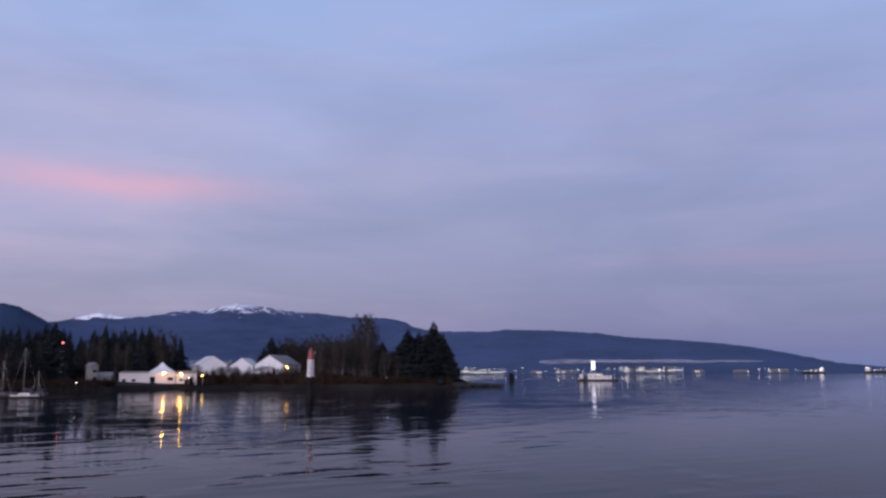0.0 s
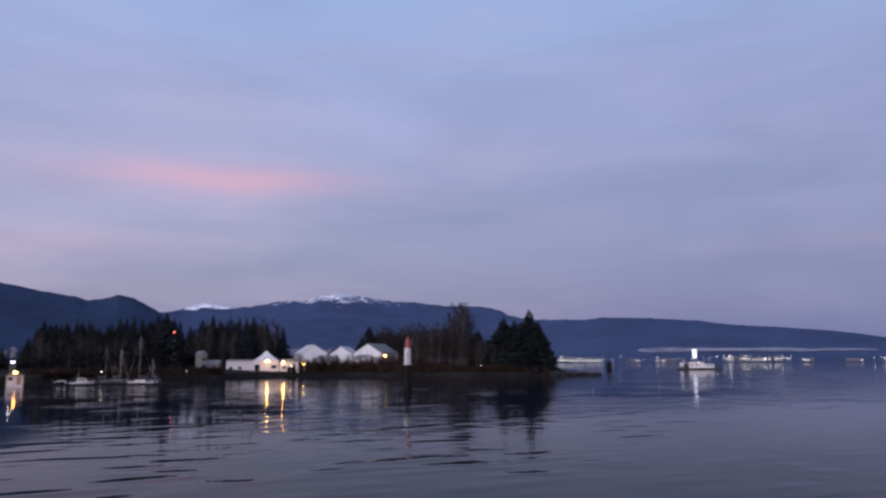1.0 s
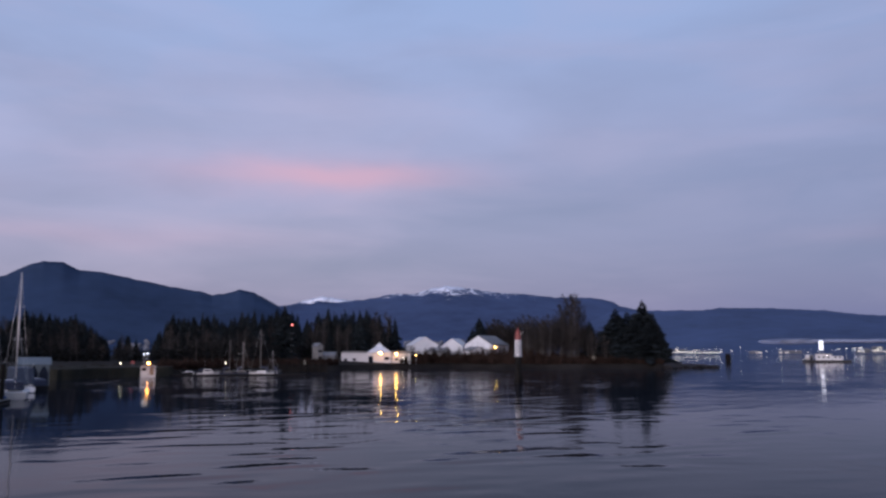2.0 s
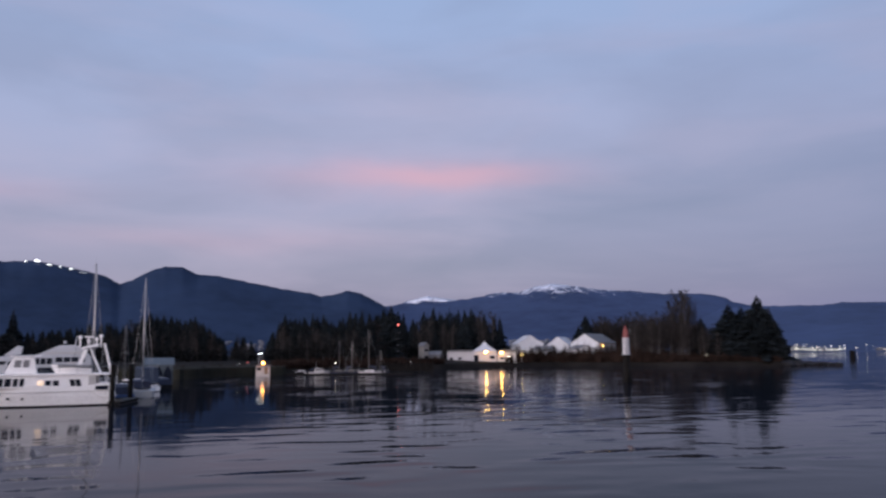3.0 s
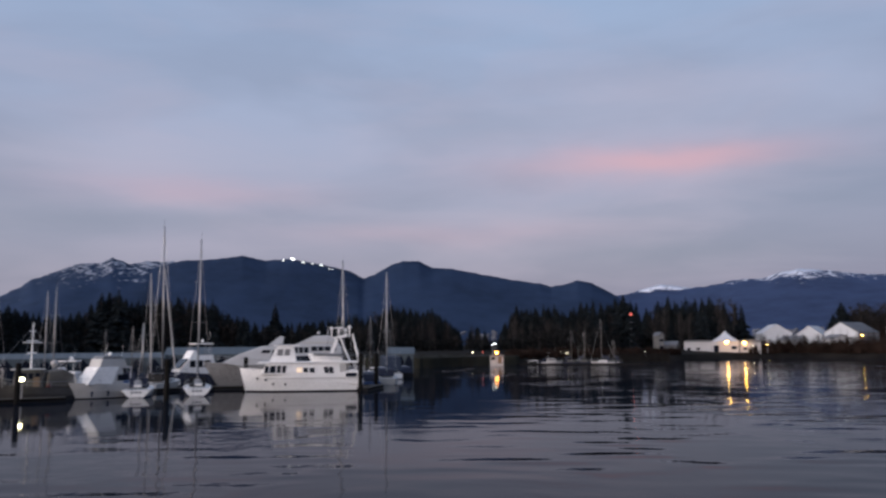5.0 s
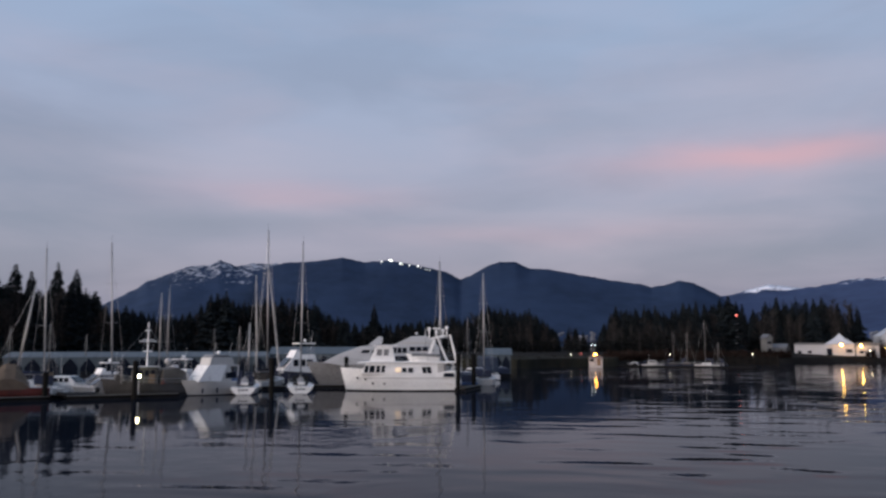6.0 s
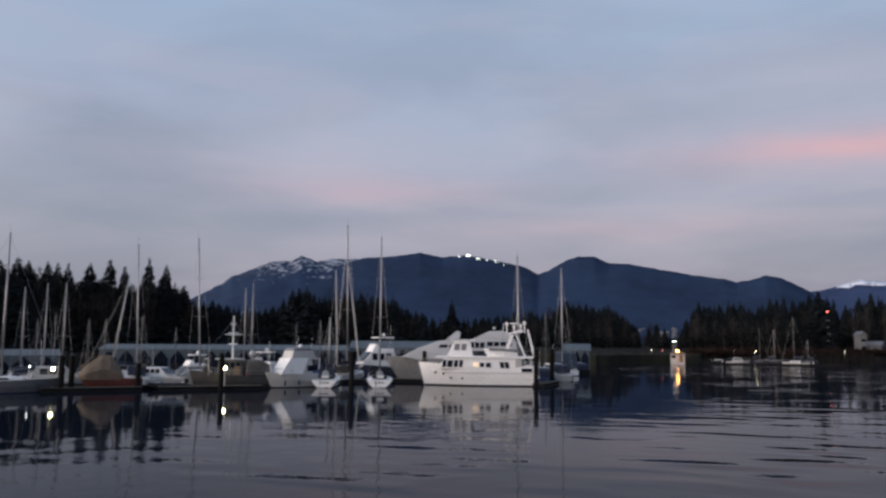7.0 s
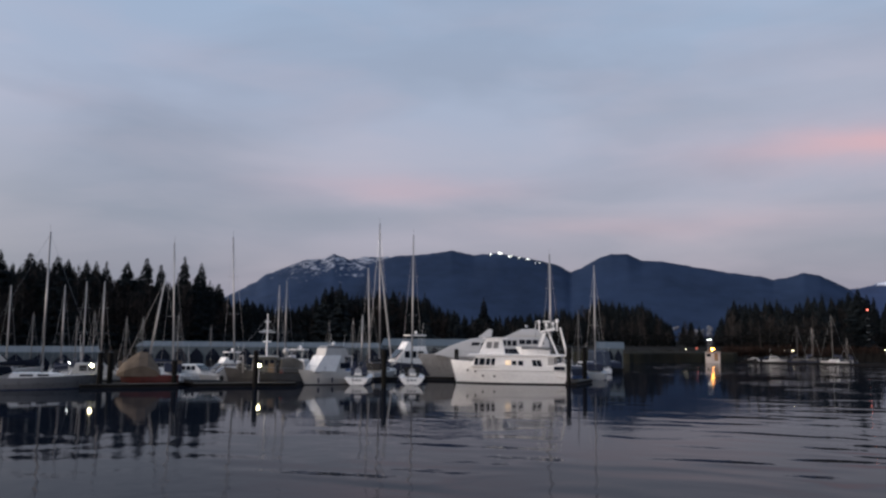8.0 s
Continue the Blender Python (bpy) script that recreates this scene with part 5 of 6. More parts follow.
def sailboat(b, d, l, mast, turn, label, hull="white", cover="navy", mast_lean=0.0, stern_bars=False, group="sailing boats in the marina", mast_at=0.08, heavy=1.0, sway=0.0, cover_size=1.0, spar="alu", jib=False):
    """A sloop at its berth, sails stowed: hull, coachroof, mast, boom with cover, stays."""
    h = thing("sailboat", at(b, d, 0), label, "boat", group, turn=180 + b + turn)
    beam = l * 0.32
    zb, zs = 0.092 * l + 0.25, 0.072 * l + 0.2
    part("hull", hull_shape(l, beam, zb, zs, 0.14, 0.94 if stern_bars else 0.72, 0.5, 0.25, 0.5 if stern_bars else 0.0), M[hull], h)
    part("boot_stripe", stripe_shape(l, beam, 0.14, 0.42 if stern_bars else 0.72, 0.25, -0.2, 0.12), M["navy"], h)
    part("coachroof", prism([(l * 0.22, zs + 0.05), (l * 0.16, zs + 0.5), (-l * 0.16, zs + 0.62), (-l * 0.18, zs)], -beam * 0.27, beam * 0.27, bevel=0.07), M["deck" if stern_bars else ("white" if hull in ("white", "offwhite", "grey_hull") else "old_spar")], h)
    panes(h, ((0.02 * l, 0.10 * l), (-0.10 * l, -0.01 * l)), zs + 0.2, zs + 0.4, beam * 0.27 + 0.01)
    foot, head = (l * mast_at, 0, zs + 0.3), (l * mast_at + mast_lean, sway, mast)
    m = part("mast", one_rod(foot, head, 0.105 * heavy, 0.075 * heavy, n=8), M[spar], h, smooth=True)
    for f in ((0.55,) if mast < 12 else (0.42, 0.70)):
        c = [foot[k] + (head[k] - foot[k]) * f for k in range(3)]
        part("spreader", one_rod((c[0], c[1] - beam * 0.2, c[2]), (c[0], c[1] + beam * 0.2, c[2]), 0.022, n=5), M["alu"], m)
    part("masthead_aerial", one_rod(head, (head[0] - 0.1, head[1], head[2] + 0.9), 0.015, n=4), M["black"], m)
    boom = part("boom", one_rod((l * mast_at - 0.1, 0, zs + 1.35), (-l * 0.30, 0, zs + 1.3), 0.07, n=7), M[spar], h)
    part("sail_cover", loft([[(x, 0.5 * s * cover_size * math.cos(a), zs + 1.42 + s * cover_size * (0.5 + 0.9 * math.sin(a))) for a in [k * math.pi / 4 for k in range(8)]] for x, s in ((l * mast_at - 0.15, 0.34), (l * 0.0, 0.30), (-l * 0.14, 0.24), (-l * 0.29, 0.12))]), M[cover], boom, "canvas sail cover", smooth=True)
    bm = bmesh.new()
    for end in ((l * 0.48, 0, zb), (-l * 0.48, 0, zs), (l * (mast_at - 0.02), beam * 0.46, zs), (l * (mast_at - 0.02), -beam * 0.46, zs)):
        rod(bm, (head[0], head[1], head[2] * 0.985), end, 0.014, n=3)
    part("stay", bm, M["steel"], h)
    if jib:
        part("furled_jib", one_rod((l * 0.46, 0, zb + 0.4), (foot[0] + (head[0] - foot[0]) * 0.74 + 0.3, head[1] * 0.74, mast * 0.74), 0.12, 0.07, n=7), M["offwhite"], h, "furled white jib on the forestay")
    part("dodger", prism([(-l * 0.15, zs + 0.6), (-l * 0.17, zs + 1.25), (-l * 0.24, zs + 1.3), (-l * 0.25, zs + 0.2)], -beam * 0.3, beam * 0.3, bevel=0.05), M[cover], h)
    railing(h, [(l * 0.47, 0.08, zb), (l * 0.3, beam * 0.3, zb * 0.96), (l * 0.1, beam * 0.46, zs * 1.02), (-l * 0.15, beam * 0.46, zs), (-l * 0.42, beam * 0.4, zs)], 0.6)
    part("hatch", one_box(l * 0.24, l * 0.30, -0.3, 0.3, zs + 0.08, zs + 0.22, bevel=0.03), M["glass"], h)
    part("fender", one_rod((l * -0.1, beam * 0.5 + 0.1, 0.3), (l * -0.1, beam * 0.5 + 0.1, 0.85), 0.11, n=8), M["white" if hull != "white" else "navy"], h)
    if stern_bars:
        for k, (y, w) in enumerate(((-0.42, 0.32), (0.02, 0.38), (0.46, 0.26))):
            part("name_bar", one_box(-l * 0.5 - 0.02, -l * 0.5 + 0.01, y - w / 2, y + w / 2, zs * 0.62, zs * 0.62 + 0.16), M["navy"], h, "dark lettering bar on the transom")
        part("stern_rail", one_rod((-l * 0.49, -beam * 0.34, zs + 0.6), (-l * 0.49, beam * 0.34, zs + 0.6), 0.025, n=5), M["steel"], h)
        part("swim_ladder", one_rod((-l * 0.5 - 0.06, 0.5, zs + 0.4), (-l * 0.5 - 0.06, 0.5, 0.25), 0.025, n=5), M["steel"], h)
        part("wheel", one_rod((-l * 0.33, 0, zs + 0.75), (-l * 0.325, 0, zs + 0.75), 0.45, n=16), M["steel"], h)
        part("liferaft", one_rod((-l * 0.47, -0.55, zs + 0.45), (-l * 0.47, 0.3, zs + 0.45), 0.2, n=10), M["white"], h)
    return h


def sport_fisher():
    """The pale sport-fishing boat: a broad canvas over its slanting screen, a boxy flybridge above."""
    h = thing("sport_fisher", at(61.0, 106.0, 0), "white sport-fishing boat with a covered slanting windscreen", "boat", turn=180 + 61 + 30)
    part("hull", hull_shape(8.6, 3.3, 1.95, 1.55, 0.11, 0.9, 0.6, 0.35), M["offwhite"], h)
    part("boot_stripe", stripe_shape(8.6, 3.3, 0.11, 0.9, 0.35, -0.2, 0.10), M["black"], h)
    part("cabin", prism([(2.6, 1.5), (1.2, 3.5), (-1.7, 3.5), (-1.9, 1.4)], -1.30, 1.30, bevel=0.07), M["offwhite"], h)
    part("screen_cover", prism([(2.85, 1.65), (1.45, 3.68), (-1.15, 3.68), (-0.35, 1.65)], -1.38, 1.38, bevel=0.06), M["white"], h, "white canvas over the slanting windscreen")
    # dark block gives the cockpit its shade by colour
    part("cockpit_shade", one_box(-2.4, -1.0, -1.2, 1.34, 2.0, 2.75, bevel=0.04), M["dark_void"], h, "dark block for the shade in the cockpit under the bridge")
    part("bridge_overhang", one_box(-2.9, -1.0, -1.35, 1.35, 3.5, 3.66, bevel=0.04), M["offwhite"], h)
    for y in (-1.2, 1.2):
        part("post", one_rod((-2.8, y, 1.5), (-2.8, y, 3.55), 0.05, n=6), M["white"], h)
    f = part("flybridge", prism([(1.25, 3.66), (1.0, 4.6), (-1.9, 4.6), (-2.3, 3.66)], -1.25, 1.25, bevel=0.08), M["offwhite"], h)
    part("canvas", prism([(1.0, 4.62), (0.7, 4.95), (-1.5, 4.95), (-1.9, 4.62)], -1.15, 1.15, bevel=0.08), M["grey_hull"], f, "grey canvas round the flybridge")
    part("radar_dome", ball((-0.7, 0, 5.2), 0.24), M["white"], f, smooth=True)
    for x in (0.5, -1.6):
        part("aerial", one_rod((x, 0.9, 4.6), (x - 0.3, 0.9, 6.4), 0.02, 0.01, n=5), M["white"], f)
    for x in (-2.0, 0.4, 2.4):
        part("fender", one_rod((x, 1.78, 0.3), (x, 1.78, 0.9), 0.12, n=8), M["navy"], h)
    railing(h, [(4.0, 0.1, 1.95), (3.2, 0.75, 1.85), (2.2, 1.2, 1.75), (1.2, 1.45, 1.65)], 0.55)


def inflatable(b, d):
    """A black rubber tender with an outboard."""
    h = thing("inflatable_boat", at(b, d, 0), "black rubber inflatable tender with an outboard at the dock", "boat", "inflatable tenders", turn=180 + b + 4)
    for s in (-1, 1):
        part("tube", loft([[(x, s * y + r * math.cos(a), 0.42 + z + r * math.sin(a)) for a in [k * math.pi / 5 for k in range(10)]] for x, y, z, r in ((-2.1, 0.72, 0, 0.16), (-1.8, 0.72, 0, 0.30), (0.8, 0.70, 0.02, 0.30), (1.7, 0.45, 0.12, 0.29), (2.15, 0.12, 0.22, 0.27))]), M["black"], h, smooth=True)
    part("floor", one_box(-1.9, 1.5, -0.6, 0.6, 0.15, 0.28, bevel=0.02), M["deck"], h)
    part("transom", one_box(-1.95, -1.87, -0.6, 0.6, 0.15, 0.75, bevel=0.02), M["black"], h)
    part("seat", one_box(-0.4, 0.0, -0.55, 0.55, 0.5, 0.62, bevel=0.03), M["offwhite"], h)
    part("outboard", one_box(-2.4, -1.95, -0.2, 0.2, 0.7, 1.25, bevel=0.08), M["black"], h)
    part("outboard_leg", one_rod((-2.2, 0, -0.3), (-2.2, 0, 0.75), 0.08, n=8), M["black"], h)


def boom_tent_sloop():
    """The sloop at the dock end, its cockpit under a tall blue boom tent."""
    h = sailboat(42.15, 150, 10.0, 12.0, -75, "white sloop under a tall blue boom tent at the dock end", "white", "navy", mast_at=0.2, heavy=0.8, spar="old_spar")
    part("boom_tent", prism([(1.6, 1.3), (1.2, 4.2), (-2.6, 4.0), (-3.6, 1.3)], -1.5, 1.5, bevel=0.25), M["blue_canvas"], h, "faded blue boom tent")
    return h


def trawler():
    """The cluttered grey fishing boat with its cross-armed mast."""
    h = thing("fishing_boat", at(65.35, 104.5, 0), "cluttered pale grey fishing boat with a cross-armed mast", "boat", turn=180 + 65.35 + 12)
    part("hull", hull_shape(10.0, 3.4, 2.3, 1.35, 0.10, 0.85, 0.9, 0.35), M["work_hull"], h)
    part("boot_stripe", stripe_shape(10.0, 3.4, 0.10, 0.85, 0.35, -0.3, 0.6), M["black"], h, "broad black waterline band")
    wh = part("wheelhouse", prism([(1.5, 1.5), (1.2, 3.5), (-1.1, 3.5), (-1.3, 1.5)], -1.2, 1.2, bevel=0.10), M["old_spar"], h)
    panes(wh, ((0.5, 1.05), (-0.2, 0.3), (-0.9, -0.4)), 2.5, 3.15, 1.21)
    part("roof", one_box(-1.5, 1.7, -1.4, 1.4, 3.5, 3.62, bevel=0.04), M["offwhite"], wh)
    part("door", one_box(-0.9, -0.2, 1.2, 1.25, 1.5, 2.7), M["teak"], wh)
    m = part("mast", one_rod((-0.2, 0, 3.6), (-0.2, 0, 8.9), 0.11, 0.07), M["white"], h, "white mast with crossarms")
    for z, w in ((6.6, 1.0), (6.8, 0.6), (7.9, 0.35)):
        part("crossarm", one_rod((-0.2 - w, 0, z), (-0.2 + w, 0, z), 0.06), M["white"], m)
    part("radar", one_box(-0.7, 0.3, -0.15, 0.15, 5.3, 5.5, bevel=0.04), M["white"], m)
    part("boom", one_rod((-1.3, 0, 2.3), (-4.4, 0.3, 4.8), 0.09, 0.06), M["alu"], h)
    for x, y, r, z in ((-2.4, 0.5, 0.55, 2.0), (-3.4, -0.4, 0.6, 1.9), (3.0, 0.2, 0.45, 2.35)):
        part("net_drum", one_rod((x, y - 0.7, z), (x, y + 0.7, z), r, n=14), M["deck"], h)
    part("fish_bin", one_box(-4.4, -3.6, -1.0, 0.6, 1.4, 2.2, bevel=0.05), M["offwhite"], h)
    part("radar_dome", ball((-2.6, 0.3, 4.2), 0.42), M["offwhite"], h, smooth=True)
    part("dome_post", one_rod((-2.6, 0.3, 1.4), (-2.6, 0.3, 3.9), 0.06), M["steel"], h)
    part("spray_hood", prism([(-1.6, 1.4), (-1.8, 3.3), (-3.4, 3.5), (-4.6, 2.9), (-4.7, 1.4)], -1.3, 1.3, bevel=0.2), M["old_spar"], h, "worn grey canvas hood over the aft deck")
    part("gantry", one_rod((2.9, -1.2, 1.6), (2.9, -1.2, 3.6), 0.06), M["alu"], h)
    part("gantry", one_rod((2.9, 1.2, 1.6), (2.9, 1.2, 3.6), 0.06), M["alu"], h)
    part("gantry_beam", one_rod((2.9, -1.25, 3.6), (2.9, 1.25, 3.6), 0.06), M["alu"], h)
    bm = bmesh.new()
    for end in ((4.7, 0, 2.3), (-4.8, 0.5, 1.5), (1.6, 1.5, 1.7), (-1.8, -1.5, 1.5)):
        rod(bm, (-0.2, 0, 8.4), end, 0.02, n=4)
    part("rigging", bm, M["steel"], h)
    part("orange_float", ball((-1.9, 1.35, 1.6), 0.33), M["red"], h, "faded red fender")
    railing(h, [(4.7, 0.2, 2.25), (3.6, 1.0, 2.0), (2.2, 1.5, 1.75), (0.5, 1.68, 1.5), (-2.0, 1.68, 1.38), (-4.6, 1.5, 1.35)], 0.75)


def tarped_boat():
    h = thing("covered_boat", at(72.85, 103.5, 0), "faded red wooden boat under a peaked tan tarpaulin", "boat", turn=180 + 72.5)
    part("hull", hull_shape(6.8, 2.6, 1.6, 1.3, 0.10, 0.85, 0.6, 0.3), M["red"], h, "faded red hull")
    part("boot_stripe", stripe_shape(6.8, 2.6, 0.10, 0.85, 0.3, -0.2, 0.14), M["black"], h)
    rings = []
    for x, z, w in ((3.6, 1.9, 0.5), (2.8, 2.9, 1.0), (1.2, 4.1, 1.25), (0.2, 4.0, 1.3), (-0.9, 2.6, 1.3), (-1.3, 1.6, 1.2)):
        rings.append([(x, w, 1.2), (x, w * 1.02, 1.2 + (z - 1.2) * 0.42), (x, w * 0.5, 1.2 + (z - 1.2) * 0.78), (x, 0.0, z), (x, -w * 0.5, 1.2 + (z - 1.2) * 0.78), (x, -w * 1.02, 1.2 + (z - 1.2) * 0.42), (x, -w, 1.2)])
    part("tarpaulin", loft(rings), M["tan"], h, "tan tarpaulin over a ridge pole")
    part("ridge_pole", one_rod((3.6, 0, 1.85), (0.9, 0, 4.12), 0.05, n=6), M["teak"], h)
    part("fender", one_rod((-3.0, 1.35, 0.5), (-3.0, 1.35, 1.2), 0.16, n=10), M["white"], h)


def boathouse(b0, b1, d0, d1, ridge, eave, bays, label):
    """A floating boathouse: a long sheet roof over open bays with covered boats inside."""
    p, q = Vector(at(b0, d0)), Vector(at(b1, d1))
    mid, axis = (p + q) / 2, (q - p)
    l, turn = axis.length, math.degrees(math.atan2(axis.y, axis.x))
    h = thing("boathouse", tuple(mid), label, "boathouse", "floating boathouses", turn=turn)
    depth = 11.0
    bm = bmesh.new()
    prof = [(-depth * 0.5, eave), (0.0, ridge), (depth * 0.5, eave), (depth * 0.5, eave - 0.2), (0, ridge - 0.2), (-depth * 0.5, eave - 0.2)]
    a, c = [bm.verts.new((-l / 2 - 0.4, y, z)) for y, z in prof], [bm.verts.new((l / 2 + 0.4, y, z)) for y, z in prof]
    for k in range(6):
        bm.faces.new((a[k], c[k], c[(k + 1) % 6], a[(k + 1) % 6]))
    bm.faces.new(a)
    bm.faces.new(c[::-1])
    roof = part("roof", bm, M["shed_roof"], h)
    for k in range(int(l / 1.6) + 1):
        x = -l / 2 + 1.6 * k
        s = rod(bmesh.new(), (x, -depth * 0.5, eave + 0.02), (x, 0, ridge + 0.02), 0.05, n=4)
        part("roof_seam", s, M["shed_roof"], roof)
    part("front_wall", one_box(-l / 2 - 0.1, l / 2 + 0.1, -depth * 0.5 - 0.08, -depth * 0.5 + 0.02, 0.35, eave - 0.05), M["shed_wall"], h)
    part("back_wall", one_box(-l / 2, l / 2, depth * 0.5 - 0.3, depth * 0.5 - 0.15, 0.3, eave - 0.2), M["shed_wall"], h)
    part("end_wall", one_box(-l / 2, -l / 2 + 0.15, -depth * 0.5 + 0.1, depth * 0.5 - 0.35, 0.3, eave - 0.25), M["shed_wall"], h)
    part("end_wall", one_box(l / 2 - 0.15, l / 2, -depth * 0.5 + 0.1, depth * 0.5 - 0.35, 0.3, eave - 0.25), M["shed_wall"], h)
    part("float", one_box(-l / 2, l / 2, -depth * 0.5, depth * 0.5, -0.3, 0.35), M["deck"], h)
    bay = l / bays
    for k in range(bays + 1):
        x = -l / 2 + bay * k
        part("post", one_box(x - 0.09, x + 0.09, -depth * 0.5 + 0.03, -depth * 0.5 + 0.21, 0.3, eave - 0.2), M["shed_wall"], h)
    for k in range(bays):
        x = -l / 2 + bay * (k + 0.5)
        w = bay * 0.43
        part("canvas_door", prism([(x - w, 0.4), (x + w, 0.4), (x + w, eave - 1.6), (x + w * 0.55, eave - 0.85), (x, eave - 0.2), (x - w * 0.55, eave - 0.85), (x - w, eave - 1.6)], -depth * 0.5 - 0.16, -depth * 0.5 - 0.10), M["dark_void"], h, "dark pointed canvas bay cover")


def mooring_pile(b, d, top, r=0.33):
    h = thing("mooring_pile", at(b, d, 0), "dark creosoted mooring pile beside the dock", "pile", "mooring piles")
    part("post", one_rod((0, 0, -3), (0, 0, top), r, r * 0.93, n=12), M["creosote"], h)
    part("cap", one_rod((0, 0, top), (0, 0, top + 0.16), r * 1.05, r * 0.25, n=12), M["black"], h)


def dock(b0, d0, b1, d1, width=2.2, group="dock floats"):
    p, q = Vector(at(b0, d0)), Vector(at(b1, d1))
    mid, axis = (p + q) / 2, q - p
    l = axis.length
    h = thing("dock_float", tuple(mid), "low grey planked dock float between the boats", "dock", group, turn=math.degrees(math.atan2(axis.y, axis.x)))
    part("float", one_box(-l / 2, l / 2, -width / 2 + 0.08, width / 2 - 0.08, -0.35, 0.33), M["black"], h)
    part("stringer", one_box(-l / 2, l / 2, -width / 2, -width / 2 + 0.1, 0.15, 0.42, bevel=0.02), M["creosote"], h)
    part("stringer", one_box(-l / 2, l / 2, width / 2 - 0.1, width / 2, 0.15, 0.42, bevel=0.02), M["creosote"], h)
    n = min(60, int(l / 0.6))
    share = None
    for k in range(n):
        x = -l / 2 + (k + 0.5) * l / n
        if share is None:
            ob = part("plank", one_box(-l / n / 2 + 0.015, l / n / 2 - 0.015, -width / 2 + 0.02, width / 2 - 0.02, 0.42, 0.48), M["deck"], h)
            share = ob.data
        else:
            ob = new("plank", share)
            ob.parent = h
        ob.matrix_basis = pose(x, 0, 0)


def dock_lamp(b, d, z, label="bright cream lamp on a dock post"):
    wall_lamp(b, d, z, 0.20, "lamp_cream", label, pole=0.3, name="dock_lamp")


def marina():
    motor_yacht()
    large_yacht()
    sport_fisher()
    cruiser(55.4, 133.0, 12.5, 4.2, 20, "white flybridge cruiser with a navy hull behind the silver yacht", "navy", True, height=1.25)
    sailboat(58.75, 108.0, 10.5, 9.0, -95, "white sloop with a rounded stern and short mizzen", "white", "navy", stern_bars=True, mast_at=0.14, heavy=1.1)
    sailboat(55.15, 108.5, 10.5, 20.0, -90, "white sloop moored stern-out with a tall mast", "white", "black", stern_bars=True, mast_at=0.08, heavy=1.1)
    trawler()
    tarped_boat()
    sailboat(79.65, 101.5, 14.5, 17.7, 180, "long white sloop with a dark sail cover on its boom", "grey_hull", "dark_void", mast_at=0.05, heavy=1.2, cover_size=1.5)
    cruiser(82.3, 112.0, 12.5, 3.6, 180, "white cabin cruiser behind the long sloop", "offwhite", False, height=1.05)
    cruiser(76.2, 108.5, 10.5, 3.2, 180, "white cabin boat lying behind the paired piles", "offwhite", False, height=0.9)
    cruiser(70.9, 106.8, 4.8, 2.0, 200, "small white open boat beside the dock", "offwhite", False, height=0.9, aerial=False)
    cruiser(67.6, 106.5, 8.0, 2.7, 15, "cluttered pale cabin boat beside the fishing boat", "offwhite", False, height=1.0)
    cruiser(70.0, 116.0, 8.0, 2.8, 150, "white cabin cruiser on the inner berth", "white", False)
    cruiser(67.9, 118.0, 8.5, 2.9, 20, "white flybridge cruiser on the inner berth", "offwhite", True)
    cruiser(63.4, 117.0, 9.5, 3.1, -20, "grey-white flybridge cruiser on the inner berth", "offwhite", True)
    cruiser(42.9, 134.0, 9.0, 3.0, -70, "white cruiser with blue canvas at the dock end", "white", False)
    cruiser(43.7, 121.5, 8.0, 2.8, -80, "blue-hulled cabin cruiser beside the piles", "blue", False)
    # sloops on the inner berths; only their masts stand clear
    rows = ((81.27, 128, 3.07, 9.5), (79.91, 140, 1.41, 8.0), (78.2, 126, 3.19, 9.5), (77.38, 138, 1.21, 8.0), (76.93, 124, 3.49, 10.0), (76.36, 142, 1.6, 8.5), (75.85, 117, 3.54, 10.0), (74.38, 136, 1.27, 8.0),
            (73.37, 142, 1.28, 8.0), (71.12, 138, 1.59, 8.5), (69.0, 142, 0.78, 7.5), (64.51, 126, 3.59, 10.0), (64.01, 122, 3.88, 10.5), (61.0, 140, 1.2, 8.0), (59.34, 140, 1.38, 8.0), (43.47, 140, 2.03, 8.5))
    tall = ((71.34, 116, 6.27, 0.28), (67.35, 115, 6.83, 0.42), (58.12, 124, 4.91, 0.22), (45.33, 128, 6.0, 0.12), (42.32, 129, 5.19, 0.02))
    rnd = random.Random(77)
    for b, d, e, l in rows:
        turn = rnd.choice((-90, 90)) + rnd.uniform(-6, 6)
        sailboat(b, d, l, EYE + d * math.tan(radians(e)), turn, "white sloop with a bare aluminium mast on an inner berth" if l > 9 else "small white sloop with a short bare mast", rnd.choice(("white", "offwhite", "white", "blue")), rnd.choice(("navy", "black", "tan", "navy")), mast_at=0.0, heavy=0.85 if l > 9 else 0.7, spar="alu" if l > 9 else "old_spar")
    for b, d, e, lean in tall:
        sailboat(b, d, 11.5, EYE + d * math.tan(radians(e)), -90, "white sloop with a tall aluminium mast on an inner berth", rnd.choice(("white", "offwhite")), "navy", mast_at=0.0, heavy=1.5 if 45 < b < 46 else 1.1, sway=radians(lean) * d)
    sailboat(57.4, 121, 12.0, EYE + 121 * math.tan(radians(8.1)), -110, "large white sloop with a very tall mast and furled jib", "offwhite", "black", mast_at=0.0, heavy=1.2, sway=0.4, jib=True)
    boom_tent_sloop()
    cruiser(41.35, 158, 7.5, 2.7, -70, "small dark cruiser with dark canvas by the last boathouse", "black", False)
    inflatable(69.4, 102.6)
    inflatable(75.2, 104.9)
    sailboat(72.6, 125, 9.0, EYE + 125 * math.tan(radians(3.9)), 5, "old sloop with a strongly raked mast", "offwhite", "navy", mast_lean=-2.0, mast_at=0.1, heavy=1.2)
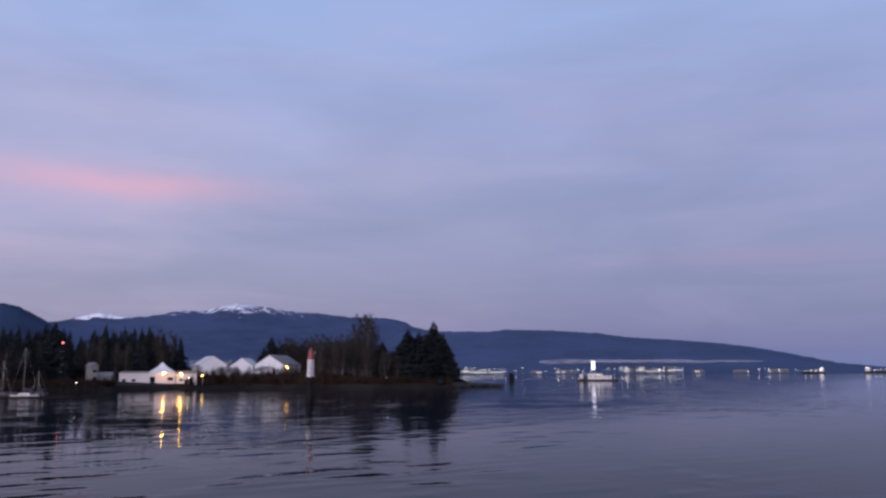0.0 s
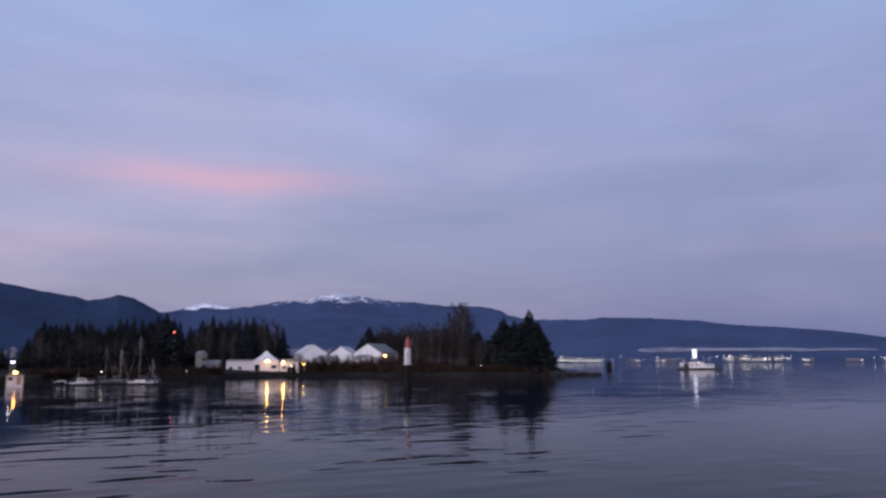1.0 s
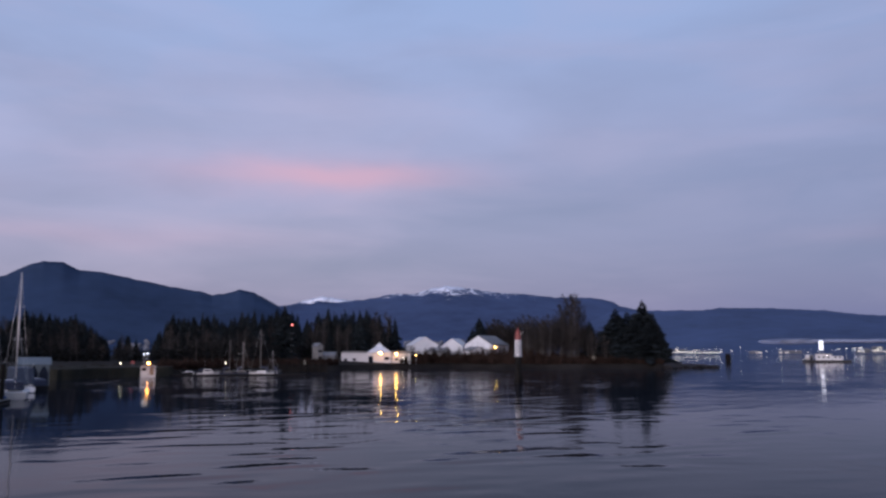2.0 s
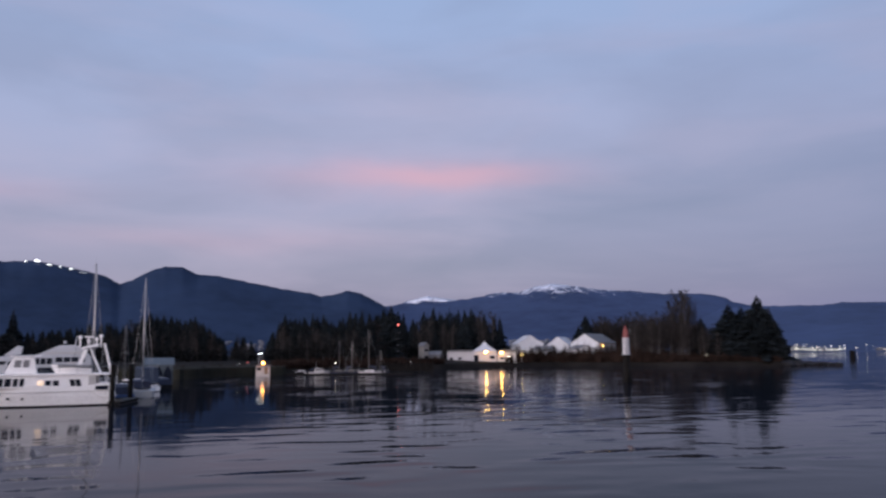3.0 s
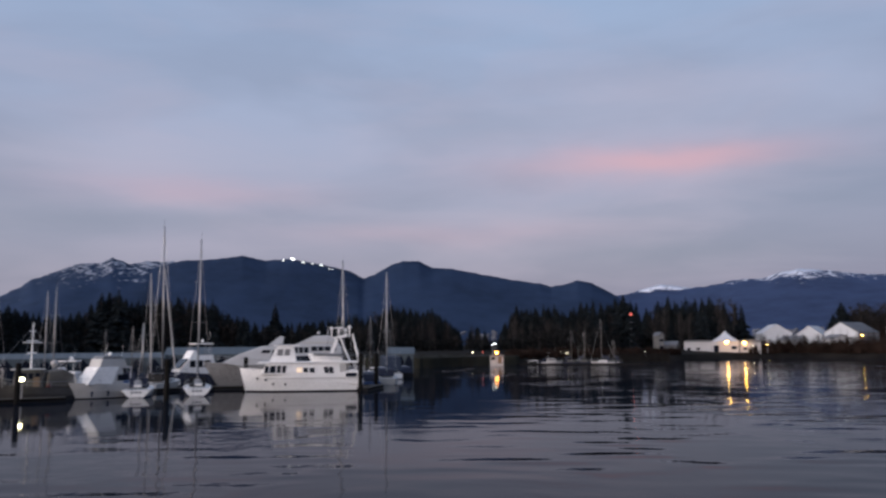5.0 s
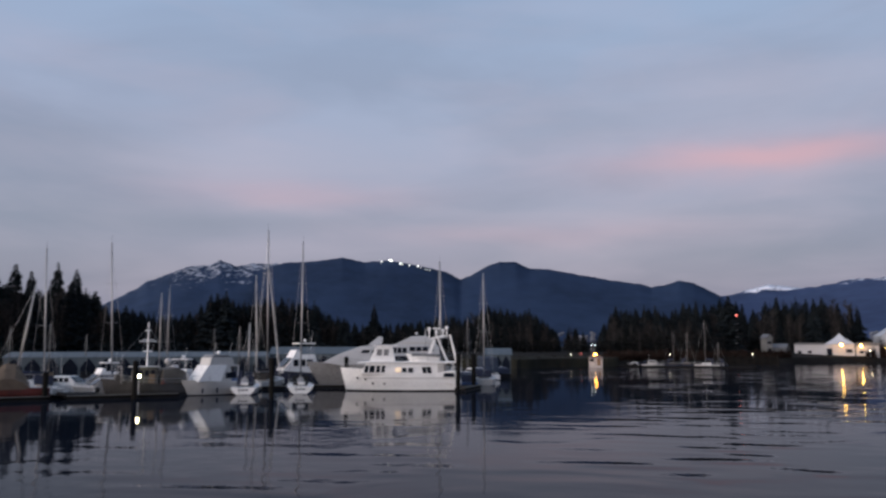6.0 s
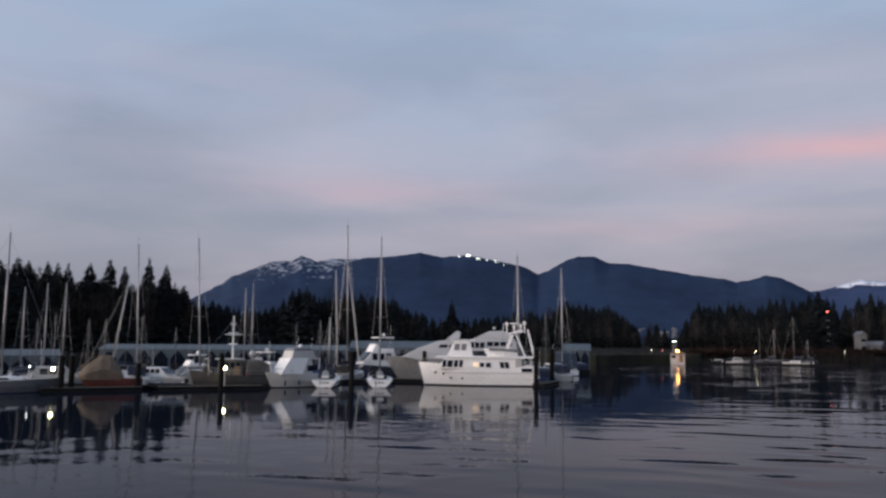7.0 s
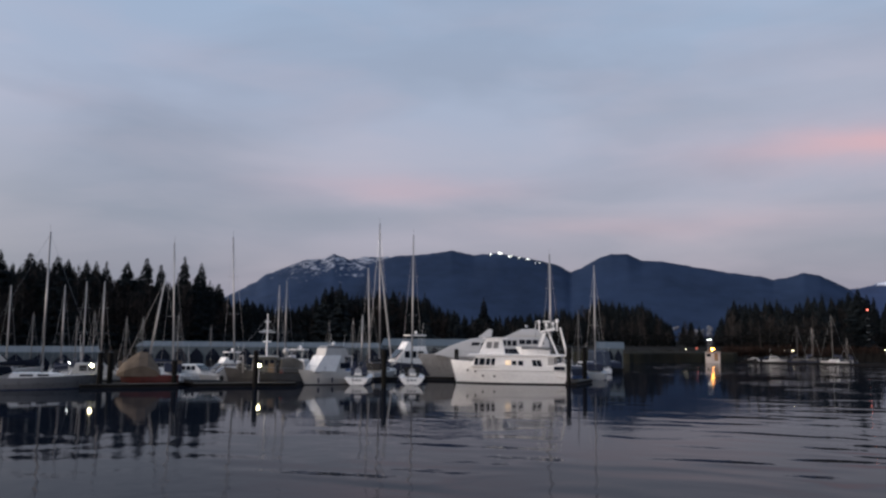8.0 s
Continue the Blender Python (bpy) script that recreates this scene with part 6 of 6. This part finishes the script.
    # boathouses
    boathouse(73.2, 57.6, 148, 146, 5.1, 4.3, 15, "long floating boathouse with a blue-grey sheet roof")
    boathouse(57.0, 46.0, 150, 150, 5.9, 4.7, 11, "floating boathouse with a blue-grey roof behind the yachts")
    boathouse(42.2, 40.5, 172, 172, 5.6, 4.3, 3, "floating boathouse with pointed dark bay covers")
    boathouse(84.0, 76.2, 146, 146, 4.2, 3.3, 6, "low floating boathouse with a faded blue roof")
    # piles and docks
    for b, d, top in ((75.85, 100.5, 4.0), (75.25, 101.5, 4.0), (71.25, 101.5, 3.1), (65.95, 99.5, 4.3), (57.1, 97.0, 4.6), (52.0, 116.5, 4.4), (44.15, 107.5, 5.0), (43.05, 117, 4.9), (44.6, 118, 4.6), (85, 101, 4.0)):
        mooring_pile(b, d, top)
    dock(84.5, 106.3, 62.5, 105.8)
    dock(77.0, 100.9, 71.0, 101.2, 1.5)
    dock(70.0, 101.0, 63.2, 101.6, 1.4)
    dock(62.0, 113.0, 54.2, 119.0, 1.8)
    dock(55.4, 119.8, 42.6, 117.6)
    dock(85.0, 133.0, 58.0, 133.0)
    dock(44.0, 108.5, 42.9, 117.0, 1.6)
    # boxes and shore-power posts along the floats
    rnd = random.Random(12)
    for k in range(12):
        b = 63.5 + 1.75 * k
        g = thing("dock_box", at(b, 106.4 + rnd.uniform(-0.3, 0.3), 0.48), "small white locker box on the dock float", "box", "dock lockers", turn=b)
        part("body", one_box(-0.6, 0.6, -0.3, 0.3, 0, 0.55, bevel=0.03), M["offwhite"], g)
        part("lid", one_box(-0.64, 0.64, -0.34, 0.34, 0.55, 0.64, bevel=0.03), M["white"], g)
    for k in range(9):
        b = 64.3 + 2.2 * k
        g = thing("power_post", at(b, 105.4, 0.45), "slim white shore-power post on the dock float", "post", "shore-power posts", turn=b)
        part("post", one_box(-0.12, 0.12, -0.12, 0.12, 0, 1.0, bevel=0.02), M["white"], g)
        part("cap", one_box(-0.16, 0.16, -0.16, 0.16, 1.0, 1.1, bevel=0.03), M["navy"], g)
    dock_lamp(65.72, 101.3, 2.55)
    dock_lamp(76.35, 101.3, 2.55)
    wall_lamp(77.7, 104.5, 2.75, 0.055, "lamp_white", "small white lamp on a dock post", pole=0.3, name="dock_lamp")
    wall_lamp(43.05, 118.5, 2.4, 0.12, "lamp_cream", "small cream lamp on a dock post", pole=0.3, name="dock_lamp")
    # boats off the wooded shore
    cruiser(30.7, 246, 6.4, 2.4, 180, "small white cabin cruiser off the wooded shore", "offwhite", False, height=1.05)
    cruiser(32.0, 247, 5.5, 2.1, 0, "small dark boat beside the shore float", "black", False, height=0.85, aerial=False)
    for b, d, e, l, t in ((27.2, 244, 1.75, 7.2, 0), (29.4, 248, 1.0, 6.0, 180), (28.5, 250, 0.9, 6.0, 150), (26.4, 250, 0.3, 5.5, 40)):
        sailboat(b, d, l, EYE + d * math.tan(radians(e)), t, "small grey sloop at the float off the wooded shore", "offwhite" if b < 27.5 and l > 6.5 else "navy", "navy", group="sloops off the wooded shore", heavy=0.75, mast_at=0.05, spar="old_spar")


marina()
piling_cluster()
fuel_barge()
far_town()
cargo_ship(-24.45, 2500, 62, "anchored dark cargo ship with lit white superstructure", 0)
cargo_ship(-28.1, 2650, 70, "anchored dark cargo ship far down the inlet", 180)
mist_bank()
